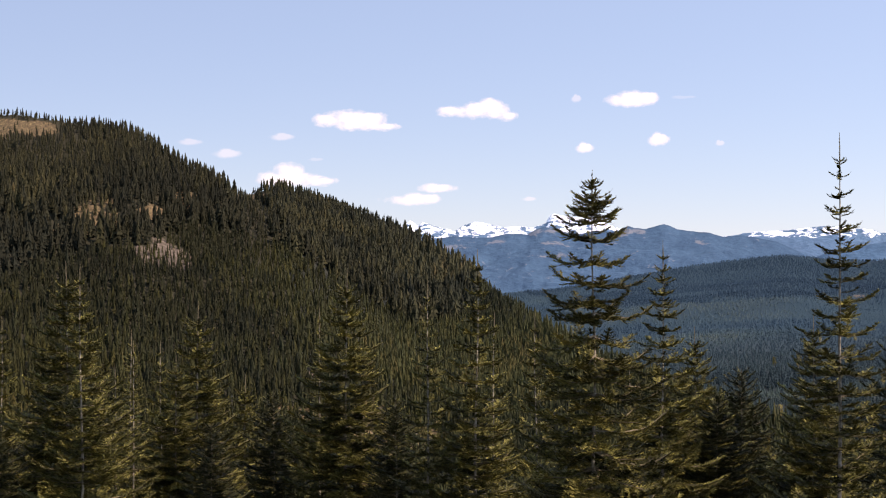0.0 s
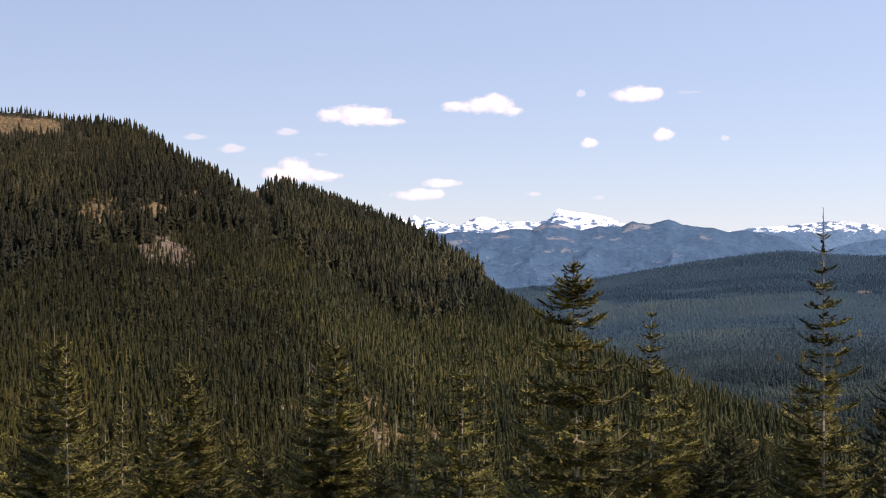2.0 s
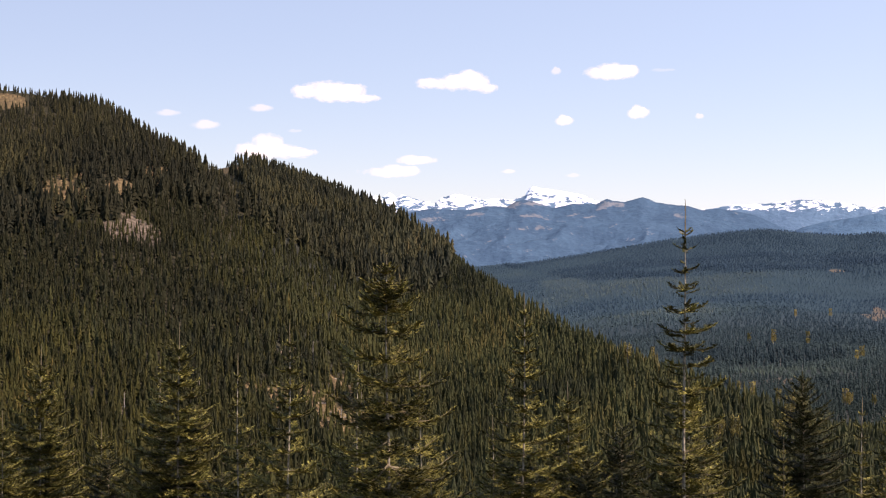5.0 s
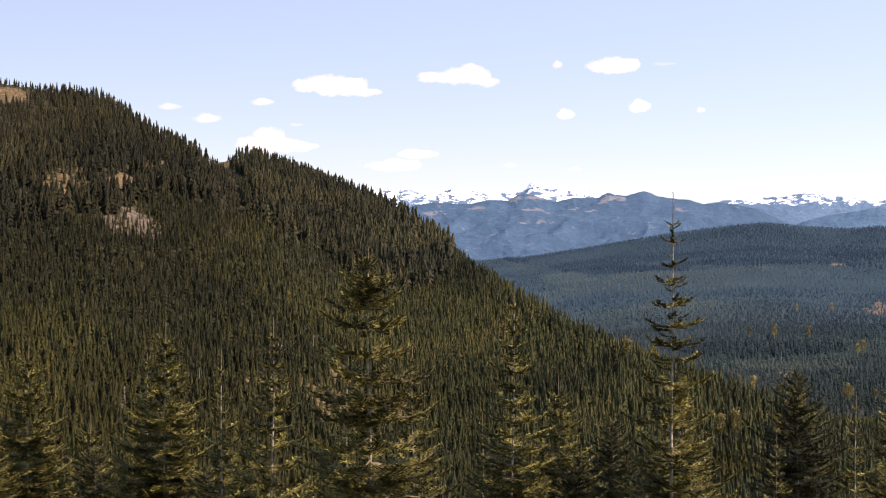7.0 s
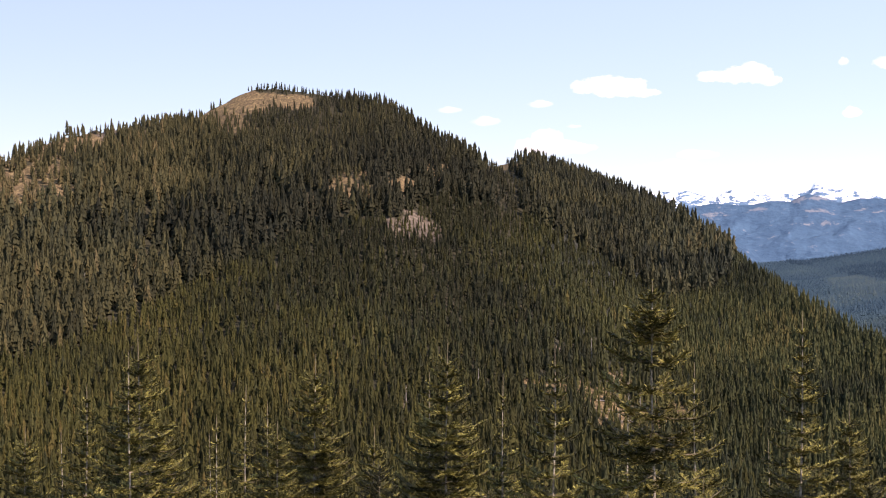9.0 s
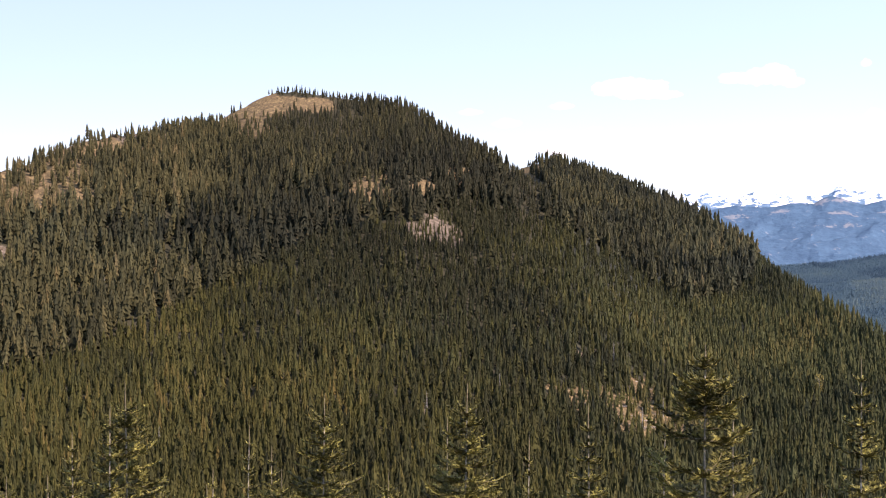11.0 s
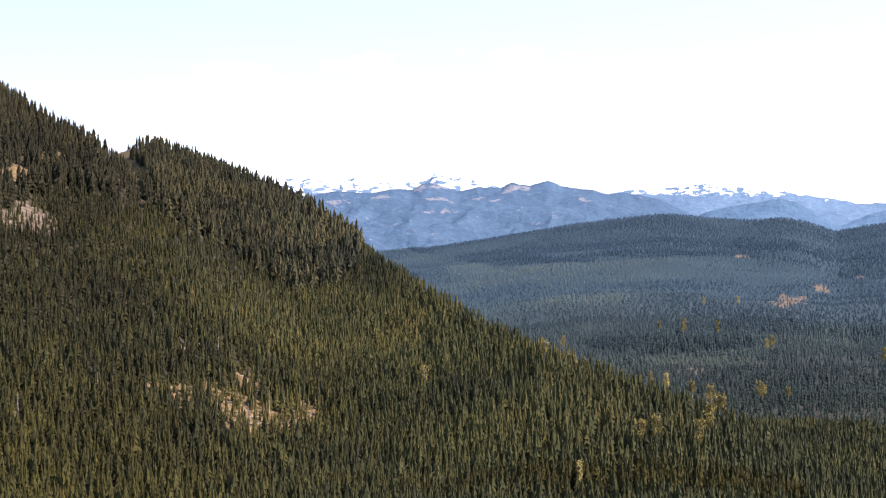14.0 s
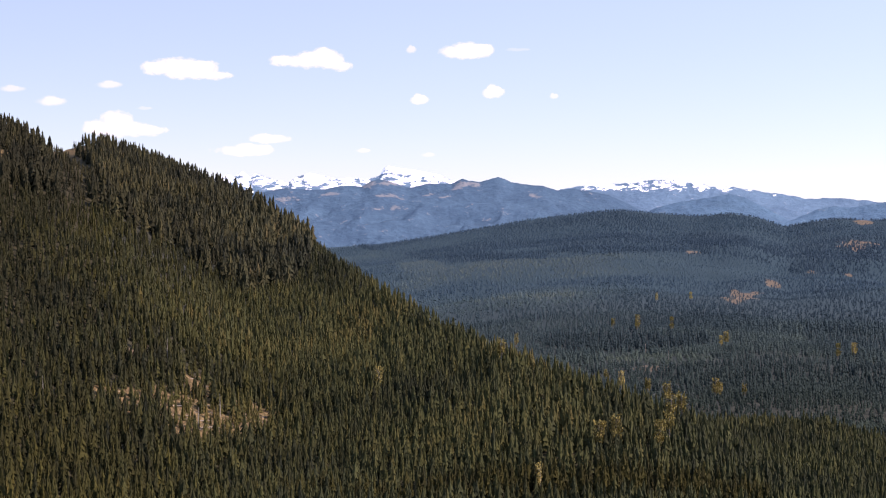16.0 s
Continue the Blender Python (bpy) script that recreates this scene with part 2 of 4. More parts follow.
def land(x, y):
    """Height of the ground at x, y (arrays)."""
    a, r = np.degrees(np.arctan2(x, y)), np.hypot(x, y)
    # the slope that falls away in front of the clearing
    near = np.where(r < 60, -6 - 0.15 * r, -15 - 0.42 * (r - 60)) + 1.2 * (fbm(x / 14, y / 14, 3) - 0.5)
    # valley floor, rising to the far ridge
    s = np.clip((r - 1150) / 1880, 0, 1.0)
    fz = spline(FAR_Z, a)
    floor_z = -106 + (fz + 106) * (0.35 * s + 0.65 * s ** 2.2) + np.where(r > 3030, -(r - 3030) * 0.18, 0)
    roll = np.clip((r - 500) / 900, 0, 1) * np.clip((3000 - r) / 700, 0, 1)
    floor_z = floor_z + 44 * roll * (fbm(x / 330, y / 330, 11, 4) - 0.5)
    floor_z = np.maximum(floor_z, -118)

    def flank(z_table, r_table, base_r, base_z, bend):
        zr, rr = spline(z_table, a), spline(r_table, a)
        s = (r - base_r) / (rr - base_r)
        up = base_z + (zr - base_z) * np.sign(s) * np.abs(s) ** bend
        return np.where(r < rr, up, zr - 0.45 * (r - rr))

    hill = flank(HILL_Z, HILL_R, 540, -108, 1.05)
    knob = flank(KNOB_Z, KNOB_R, 540, -108, 1.0)
    k = 7.0
    top = np.maximum(np.maximum(hill, knob), floor_z)
    blend = top + k * np.log(np.exp((hill - top) / k) + np.exp((knob - top) / k) + np.exp((floor_z - top) / k))
    crest = np.minimum(np.abs(r - spline(HILL_R, a)), np.abs(r - spline(KNOB_R, a)))
    relief = np.clip(crest / 120, 0.12, 1) * np.clip((r - 430) / 120, 0, 1) * np.clip((1500 - r) / 200, 0, 1)
    blend = blend + relief * (15 * (fbm(x / 95, y / 95, 21, 4) - 0.5) + 2.2 * (vnoise(x / 13, y / 13, 8) - 0.5)) - 2.0
    w = np.clip((r - 240) / 120, 0, 1)
    return np.where(r < 300, np.maximum(near, -116 + 0 * r), blend * w + np.maximum(near, -116) * (1 - w))


def height_angle(x, y, z):
    return np.degrees(np.arctan2(z - 4.9, np.hypot(x - 2.9, y - 20.3)))


# Open places on the slopes: bearing, height angle, half width, half height in degrees; kind m (dry meadow) or r (rock); share of trees left.
OPENINGS = [(-16.55, 4.63, 1.15, 0.46, "m", 0.02), (-14.82, 4.63, 0.88, 0.29, "m", 0.02), (-17.36, 4.0, 0.73, 0.38, "m", 0.25),
            (-24.6, 1.7, 1.8, 0.9, "m", 0.42), (-21.96, 3.2, 1.7, 0.6, "m", 0.4), (-23.91, 2.85, 1.4, 0.3, "m", 0.35),
            (-25.45, 2.12, 0.84, 0.42, "m", 0.3), (-12.27, 1.45, 0.85, 0.5, "m", 0.3), (-10.87, 1.53, 0.75, 0.35, "m", 0.3),
            (-13.91, 0.73, 0.34, 0.19, "m", 0.3), (-9.6, 1.99, 0.71, 0.25, "m", 0.55), (-10.38, -0.02, 0.72, 0.5, "r", 0.5),
            (-21.07, 3.46, 0.73, 0.29, "r", 0.3)]
OPENINGS += [(-3.9, -6.25, 0.8, 0.55, "m", 0.5), (-3.0, -6.7, 0.95, 0.65, "m", 0.42), (-2.2, -7.1, 0.95, 0.5, "m", 0.45), (-1.1, -7.4, 1.2, 0.5, "m", 0.5), (-2.7, -5.9, 0.7, 0.45, "m", 0.5), (-4.89, -4.7, 0.71, 0.29, "r", 0.45),
             (-7.05, 2.32, 0.42, 0.17, "m", 0.1), (-6.7, 2.3, 0.45, 0.13, "m", 0.2), (-6.2, 2.05, 0.4, 0.1, "m", 0.3), (-4.48, -6.27, 1.26, 0.29, "m", 0.6), (-10.53, -7.0, 0.17, 0.25, "r", 0.3),
             (-16.68, -6.37, 0.34, 0.17, "m", 0.5), (-20.52, -8.26, 0.13, 0.21, "r", 0.3), (-25.85, -0.82, 0.84, 0.25, "r", 0.4)]
VALLEY_OPENINGS = [(16.75, -2.88, 0.6, 0.16, "r", 0.12), (15.14, -1.38, 0.25, 0.06, "r", 0.0), (19.33, -2.12, 0.2, 0.12, "r", 0.2),
                   (21.11, -0.29, 0.34, 0.1, "r", 0.1), (20.59, -2.12, 0.25, 0.08, "r", 0.3), (17.87, -2.47, 0.2, 0.1, "r", 0.45),
                   (13.46, -5.47, 0.52, 0.08, "r", 0.3), (20.8, -1.07, 0.52, 0.13, "r", 0.6)]


def openings(x, y, z):
    """How far each place is meadow, how far rock, and the share of trees that stand there."""
    a, el = np.degrees(np.arctan2(x, y)), height_angle(x, y, z)
    wob = 0.6 * (fbm(x / 24, y / 24, 40, 3) - 0.5) + 0.9 * (fbm(x / 7, y / 7, 46, 3) - 0.5)
    meadow, rock, share = 0 * x, 0 * x, 1 + 0 * x
    for rows, ok in ((OPENINGS, np.hypot(x, y) < 1650), (VALLEY_OPENINGS, np.hypot(x, y) > 900)):
        for ba, be, hw, hh, kind, left in rows:
            d = np.hypot((a - ba) / hw, (el - be) / hh) + (2.8 if left > 0.1 else 0.9) * wob
            m = np.clip((1.25 - d) / 0.5, 0, 1) * ok
            meadow = np.maximum(meadow, m * (kind == "m"))
            rock = np.maximum(rock, m * (kind == "r"))
            share = np.minimum(share, 1 - m * (1 - left))
    grove = np.hypot((a + 14.9) / 0.75, (el - 5.25) / 0.2) < 1
    share = np.where(grove, 1.0, share)
    return meadow, rock, share


def mesh_from(name, verts, faces_tri=None, faces_quad=None, smooth=False):
    """A mesh from arrays of places and of triangles or quads."""
    me = bpy.data.meshes.new(name)
    faces, n = (faces_tri, 3) if faces_tri is not None else (faces_quad, 4)
    faces = np.asarray(faces, np.int32).reshape(-1, n)
    me.vertices.add(len(verts))
    me.vertices.foreach_set("co", np.asarray(verts, np.float32).ravel())
    me.loops.add(faces.size)
    me.loops.foreach_set("vertex_index", faces.ravel())
    me.polygons.add(len(faces))
    me.polygons.foreach_set("loop_start", np.arange(0, faces.size, n, dtype=np.int32))
    me.polygons.foreach_set("use_smooth", np.full(len(faces), smooth))
    me.update(calc_edges=True)
    return me


def attach(me, name, values):
    me.attributes.new(name, "FLOAT", "POINT").data.foreach_set("value", np.asarray(values, np.float32).ravel())


def build_ground():
    az = np.concatenate([np.arange(-180, -34, 4.0), np.arange(-34, 27, 0.25), np.arange(27, 180, 4.0)])
    rr = np.concatenate([[0.001, 4.0], np.arange(12, 100, 8.0), np.arange(100, 430, 22.0), np.arange(430, 1180, 5.0), np.arange(1180, 1640, 10.0),
                         np.arange(1640, 3100, 26.0), np.arange(3100, 4990, 130.0)])
    A, R = np.meshgrid(np.radians(az), rr)
    X, Y = R * np.sin(A), R * np.cos(A)
    Z = land(X, Y)
    n, m = len(rr), len(az)
    i, j = np.meshgrid(np.arange(n - 1), np.arange(m), indexing="ij")
    jn = (j + 1) % m
    quads = np.stack([i * m + j, i * m + jn, (i + 1) * m + jn, (i + 1) * m + j], -1).reshape(-1, 4)[:, ::-1]
    me = mesh_from("ground", np.stack([X, Y, Z], -1).reshape(-1, 3), faces_quad=quads, smooth=True)
    meadow, rock, _ = openings(X.ravel(), Y.ravel(), Z.ravel())
    attach(me, "meadow", meadow)
    attach(me, "rock", rock)
    # haze laid into the ground colour, growing with range
    attach(me, "hue_haze", np.clip(0.2 + (R.ravel() - 850) / 1300, 0, 1) * (np.degrees(A.ravel()) > -6))
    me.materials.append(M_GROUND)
    return tagged(new("ground", me), "wooded mountain ground with dry meadows and bare rock", "ground", kind="structure")


build_ground()


# ---- forests: far too many trees to count ----
def conifer_template(rng, tiers, sides, taper):
    """A spire of ragged, uneven skirts, 1 high and 1 in radius: places and triangles."""
    verts, tris = [], []
    for k in range(tiers):
        low = 1.0 - 0.93 * ((k + 1.0) / tiers) ** 0.95
        top = min(1.0, low + 0.93 * (0.95 + 0.14 * tiers) / tiers)
        rad = (0.06 + 0.94 * ((k + 1) / tiers) ** taper) * rng.uniform(0.78, 1.12) * (0.85 if k == tiers - 1 else 1.0)
        base, turn = len(verts), rng.uniform(0, 6.28)
        verts.append((rng.normal(0, 0.05 * rad), rng.normal(0, 0.05 * rad), top))
        for q in range(sides):
            ang = turn + 6.2832 * (q + rng.uniform(-0.35, 0.35)) / sides
            r = rad * (rng.uniform(0.42, 0.72) if q % 2 else rng.uniform(0.85, 1.22))
            verts.append((r * math.cos(ang), r * math.sin(ang), max(0.0, low + (0.3 if q % 2 else -0.15) * 0.93 / tiers + rng.uniform(-0.25, 0.25) * 0.93 / tiers)))
        for q in range(sides):
            tris.append((base, base + 1 + q, base + 1 + (q + 1) % sides))
    return np.array(verts), np.array(tris)


def build_forest(name, x, y, high, wide, tint, templates, material, label, seed, hue_haze=None, smooth=False):
    rng = np.random.default_rng(seed)
    z = land(x, y) - 0.3
    which = rng.integers(0, len(templates), len(x))
    all_v, all_f, all_t, all_s, start = [], [], [], [], 0
    for k, (tv, tf) in enumerate(templates):
        sel = np.nonzero(which == k)[0]
        if not len(sel):
            continue
        turn = rng.uniform(0, 6.2832, len(sel))
        c, s = np.cos(turn)[:, None], np.sin(turn)[:, None]
        lean = rng.normal(0, 0.02, (2, len(sel)))[:, :, None]
        px = (c * tv[:, 0] - s * tv[:, 1]) * wide[sel, None]
        py = (s * tv[:, 0] + c * tv[:, 1]) * wide[sel, None]
        pz = tv[:, 2] * high[sel, None]
        v = np.stack([px + x[sel, None] + lean[0] * pz, py + y[sel, None] + lean[1] * pz, pz + z[sel, None]], -1)
        f = tf[None] + (start + np.arange(len(sel)) * len(tv))[:, None, None]
        start += len(sel) * len(tv)
        all_v.append(v.reshape(-1, 3))
        all_f.append(f.reshape(-1, 3))
        all_t.append(np.repeat(tint[sel], len(tv)))
        if hue_haze is not None:
            all_s.append(np.repeat(hue_haze[sel], len(tv)))
    me = mesh_from(name, np.concatenate(all_v), faces_tri=np.concatenate(all_f), smooth=smooth)
    attach(me, "tint", np.concatenate(all_t))
    if hue_haze is not None:
        attach(me, "hue_haze", np.concatenate(all_s))
    me.materials.append(material)
    return tagged(new(name, me), label, "forest", kind="stuff")


def scatter(rng, a0, a1, r0, r1, gap):
    """Jittered places on a square grid inside a sector."""
    reach = r1 + gap
    xs = np.arange(reach * math.sin(radians(a0)) - gap, reach * math.sin(radians(a1)) + gap, gap)
    ys = np.arange(r0 * 0.85, reach, gap)
    X, Y = [g.ravel() for g in np.meshgrid(xs, ys)]
    X = X + rng.uniform(-0.45, 0.45, X.shape) * gap
    Y = Y + rng.uniform(-0.45, 0.45, X.shape) * gap
    a, r = np.degrees(np.arctan2(X, Y)), np.hypot(X, Y)
    ok = (a > a0) & (a < a1) & (r > r0) & (r < r1)
    return X[ok], Y[ok]


# Edge between young trees below and old stands above: bearing, height angle in degrees.
OLD_EDGE = [(-30, -5.5), (-25.6, -5.2), (-22.5, -4.4), (-19.5, -3.0), (-16.5, -1.4), (-14, -0.2), (-12, 0.3), (-9, 0.9), (-6.5, 0.5), (-5, -0.2), (-4, -1.0),
            (-2.5, -2.0), (-1, -2.7), (0.6, -2.5), (1.3, -1.7), (2.0, 9), (40, 9)]


def hill_side(x, y):
    """True where the ground belongs to the near hill rather than to the valley behind it."""
    a, r = np.degrees(np.arctan2(x, y)), np.hypot(x, y)
    crest = np.where(a < -6.2, np.maximum(spline(HILL_R, a), np.where(a > -9.5, spline(KNOB_R, a), 0)), spline(KNOB_R, a))
    crest = np.where(a > 9, np.interp(a, [9, 12, 14.5, 17.2, 18.8, 20.7, 24], [700, 690, 770, 850, 770, 735, 720]), crest)
    return r < crest + 28


# Tints on the hill, for dark and pale stands and for how much sun a flank gets: bearing, height angle, half width, half
# height, shift of tint.
STAND_SUN_TINTS = [(-13.0, -1.0, 5.5, 3.0, -0.50), (-1.5, -4.2, 4.6, 1.7, 0.30), (5.0, -5.0, 4.0, 1.2, 0.25), (-20.0, -0.6, 2.4, 0.4, -0.35), (-1.2, -2.0, 1.8, 0.7, -0.05),
               (-10.5, 2.2, 4.5, 2.4, -0.28), (-6.8, -6.8, 4.5, 3.6, -0.30), (11.0, -6.0, 5.5, 3.0, 0.30), (3.0, -8.0, 5.0, 2.6, -0.12), (-18.0, -6.8, 6.0, 1.6, 0.12), (11.6, -7.6, 0.5, 0.9, -0.4), (-22.0, -2.4, 3.0, 1.6, 0.12), (14.0, -8.8, 5.0, 1.2, -0.08)]

LONE = []      # trees at the foot of the slope, each built on its own


def plant_hill():
    rng = np.random.default_rng(5)
    young = [conifer_template(rng, 5, 8, 1.0) for _ in range(10)]
    young_far = [conifer_template(rng, 4, 6, 0.95) for _ in range(8)]
    old = [conifer_template(rng, 6, 8, 0.75) for _ in range(10)]
    x, y = scatter(rng, -28, 24.5, 470, 1400, 2.65)
    ok = hill_side(x, y)
    x, y = x[ok], y[ok]
    z = land(x, y)
    a, r, el = np.degrees(np.arctan2(x, y)), np.hypot(x, y), height_angle(x, y, z)
    meadow, rock, share = openings(x, y, z)
    # what the hill's own crest hides from the clearing is left bare
    hidden = (a < -6.2) & (r > spline(HILL_R, a) + 26) & (el < spline([(p, math.degrees(math.atan2(q, 950))) for p, q in HILL_Z], a) - 0.1)
    is_old = el > spline(OLD_EDGE, a) + 0.5 * (fbm(x / 40, y / 40, 9, 3) - 0.5)
    pick = rng.uniform(0, 1, len(x))
    clump = fbm(x / 22, y / 22, 70, 3)
    keep = (pick < share * np.where(is_old, 0.44 + 0.44 * np.clip(el / 3.5, 0, 1), 1.0) * np.clip(0.5 + 1.5 * clump, 0.72, 1)) & ~hidden
    x, y, a, r, el, is_old, share = (q[keep] for q in (x, y, a, r, el, is_old, share))
    size = np.clip(rng.normal(1, 0.19, len(x)), 0.55, 1.4) * np.clip(0.55 + 0.45 * share, 0.5, 1)
    high = np.where(is_old, 12.8 - 5.8 * np.clip(el / 4.0, 0, 1), 8.3 - 1.9 * np.clip((el + 9) / 8, 0, 1)) * size * (0.85 + 0.3 * fbm(x / 60, y / 60, 31))
    # stunted trees along the windy crest
    crest = np.clip(np.abs(r - spline(HILL_R, a)) / 110, 0, 1)
    stunt = np.interp(a, [-16.8, -15.6, -13.6, -12.4, -8.4, -7.7, -7.2, -6.4, -6.2], [0.95, 0.55, 0.6, 0.95, 1.0, 0.75, 0.5, 0.5, 1.0])
    high = high * np.where(r < spline(HILL_R, a) + 60, stunt + (1 - stunt) * crest, 1.0)
    wide = np.where(is_old, 0.205, 0.225) * high * rng.uniform(0.8, 1.25, len(x))
    tint = np.clip(rng.normal(0.42, 0.19, len(x)) + 0.95 * (fbm(x / 70, y / 70, 90, 3) - 0.5) - np.where(is_old & (a > -16), np.interp(a, [-8, -6], [0.12, 0.0]), 0) + 0.25 * np.clip((-14 - a) / 6, 0, 1), 0, 1)
    tint = np.clip(tint + 0.06 * np.clip((a + 1) / 4, 0, 1), 0, 1)
    tint = np.clip(tint + 0.55 * np.clip((0.95 - share) * 2, 0, 1) * (el < 2.2), 0, 1)      # dry, golden trees round the clearings
    single = ~is_old & (r > 588) & (r < 604) & (a > 0) & (a < 17)
    for row in zip(x[single][:290], y[single][:290], high[single][:290]):
        LONE.append(row)
    is_lone = np.zeros(len(x), bool)
    is_lone[np.nonzero(single)[0][:290]] = True
    near = ~is_old & (r < 700) & ~is_lone
    for ba, be, hw, hh, shift in STAND_SUN_TINTS:
        d = np.hypot((a - ba) / hw, (el - be) / hh) + 1.3 * (fbm(x / 45, y / 45, 55, 3) - 0.5)
        tint = np.clip(tint + shift * np.clip((1.35 - d) / 0.9, 0, 1), 0, 1)
    far = ~is_old & ~near & ~is_lone
    hue = np.random.default_rng(23)
    for sel, name, templates, mat, label in (
            (near, "young_conifer_forest", young, M_YOUNG, "dense olive-green young conifers on the lower slope"),
            (far, "upper_conifer_forest", young_far, M_YOUNG, "dense young conifers high on the hillside"),
            (is_old, "old_conifer_forest", old, M_OLD, "tall dark old conifers in stands under the crest")):
        # hue greener toward the right foot, with some haze painted in
        build_forest(name, x[sel], y[sel], high[sel], wide[sel], tint[sel], templates, mat, label, 17, hue_haze=np.clip(0.75 * (fbm(x[sel] / 85, y[sel] / 85, 140, 3) - 0.3) + hue.uniform(-0.35, 0.35, sel.sum()) + np.interp(a[sel], [-12, -6, 0, 5], [-0.1, 0.1, 0.45, 0.8]), 0, 1))


# Belts of darker or paler trees in the valley: bearing, height angle, half width, half height, shift of tint, growth.
BELTS = [(8.1, -1.58, 2.0, 0.13, -0.55, 1.5), (11.6, -1.36, 1.7, 0.12, -0.4, 1.4), (16.0, -0.95, 1.1, 0.28, -0.6, 1.5), (20.2, -1.64, 1.3, 0.55, -0.5, 1.5),
         (5.3, -1.95, 1.0, 0.28, 0.4, 0.6), (20.3, -3.9, 1.6, 1.4, -0.25, 1.25), (12.4, -4.62, 3.4, 0.25, -0.5, 1.5), (13.7, -5.2, 2.2, 0.2, 0.35, 0.6),
         (18.3, -6.0, 2.8, 0.75, -0.45, 1.45), (12.5, -2.2, 3.4, 0.3, 0.08, 0.9), (15.0, -2.7, 1.4, 0.3, 0.2, 0.8), (7.0, -2.85, 1.3, 0.4, -0.2, 1.1)]


# Where the older woods of the far ridge end above the open bench: bearing, height angle.
BENCH = [(-2, -1.2), (2.5, -1.17), (6.3, -1.84), (8.8, -1.59), (10.9, -1.38), (14.8, -1.32), (17.0, -1.6), (19, -2.2), (26, -2.2)]


def plant_valley():
    rng = np.random.default_rng(6)
    mid = [conifer_template(rng, 3, 6, 0.9) for _ in range(8)]
    small = [conifer_template(rng, 2, 4, 0.8) for _ in range(6)]
    for name, r0, r1, gap, templates, label in (
            ("valley_conifer_forest", 640, 1500, 4.1, mid, "conifers covering the valley floor, blue distance haze painted into their colour"),
            ("far_conifer_forest", 1500, 3080, 6.3, small, "distant conifers up to the far ridge, their colour blued to hold haze")):
        x, y = scatter(rng, -1.5, 24.5, r0, r1, gap)
        ok = ~hill_side(x, y)
        a, r = np.degrees(np.arctan2(x, y)), np.hypot(x, y)
        ok &= ~((a < 9) & (r < spline(KNOB_R, a) + 90))
        x, y = x[ok], y[ok]
        z = land(x, y)
        _, _, share = openings(x, y, z)
        keep = rng.uniform(0, 1, len(x)) < share * np.clip(0.3 + 1.5 * fbm(x / 60, y / 60, 33), 0.45, 1)
        x, y = x[keep], y[keep]
        stand = fbm(x / 150, y / 150, 44, 3)
        high = np.clip(rng.normal(4.9, 0.8, len(x)), 3.0, 8) * (0.5 + 0.9 * stand) * (1.0 if r0 < 1000 else 0.78)
        wide = high * rng.uniform(0.34, 0.44, len(x)) * (1.0 if r0 < 1000 else 1.5)
        tint = np.clip(rng.normal(0.42, 0.09, len(x)) - 0.06 * np.clip((1500 - np.hypot(x, y)) / 300, 0, 1) + 1.7 * (fbm(x / 260, y / 150, 71, 4) - 0.5), 0, 1)
        a, el = np.degrees(np.arctan2(x, y)), height_angle(x, y, land(x, y))
        over = el - spline(BENCH, a) + 0.10 * (fbm(x / 90, y / 90, 61, 3) - 0.5)
        tint = np.clip(tint + np.where(over > 0, -0.20, np.interp(over, [-1.6, -0.3, 0], [0.0, 0.12, 0.16])) * (np.hypot(x, y) > 1400), 0, 1)
        edge = (over > -0.02) & (over < 0.12) & (fbm(x / 120, y / 120, 64, 2) > 0.42) & (np.hypot(x, y) > 1400)
        tint, high = np.where(edge, np.clip(tint - 0.35, 0, 1), tint), np.where(edge, high * 1.35, high)
        for ba, be, hw, hh, shift, taller in BELTS:
            inside = np.hypot((a - ba) / hw, (el - be) / hh) + 0.9 * (fbm(x / 50, y / 50, 12, 3) - 0.5) < 1
            tint = np.where(inside, np.clip(tint + shift, 0, 1), tint)
            high = np.where(inside, high * taller, high)
        # distance haze in the tree colour: paler and bluer the farther off
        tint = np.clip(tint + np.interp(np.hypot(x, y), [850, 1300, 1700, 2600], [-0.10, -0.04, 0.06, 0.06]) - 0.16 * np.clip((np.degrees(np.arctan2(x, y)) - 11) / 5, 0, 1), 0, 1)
        hue_haze = (0.10 + 0.86 * np.clip((np.hypot(x, y) - 950) / 1050, 0, 1)) * rng.uniform(0.9, 1.0, len(x))
        build_forest(name, x, y, high, wide, tint, templates, M_VALLEY, label, 19, hue_haze, smooth=True)


plant_hill()
plant_valley()


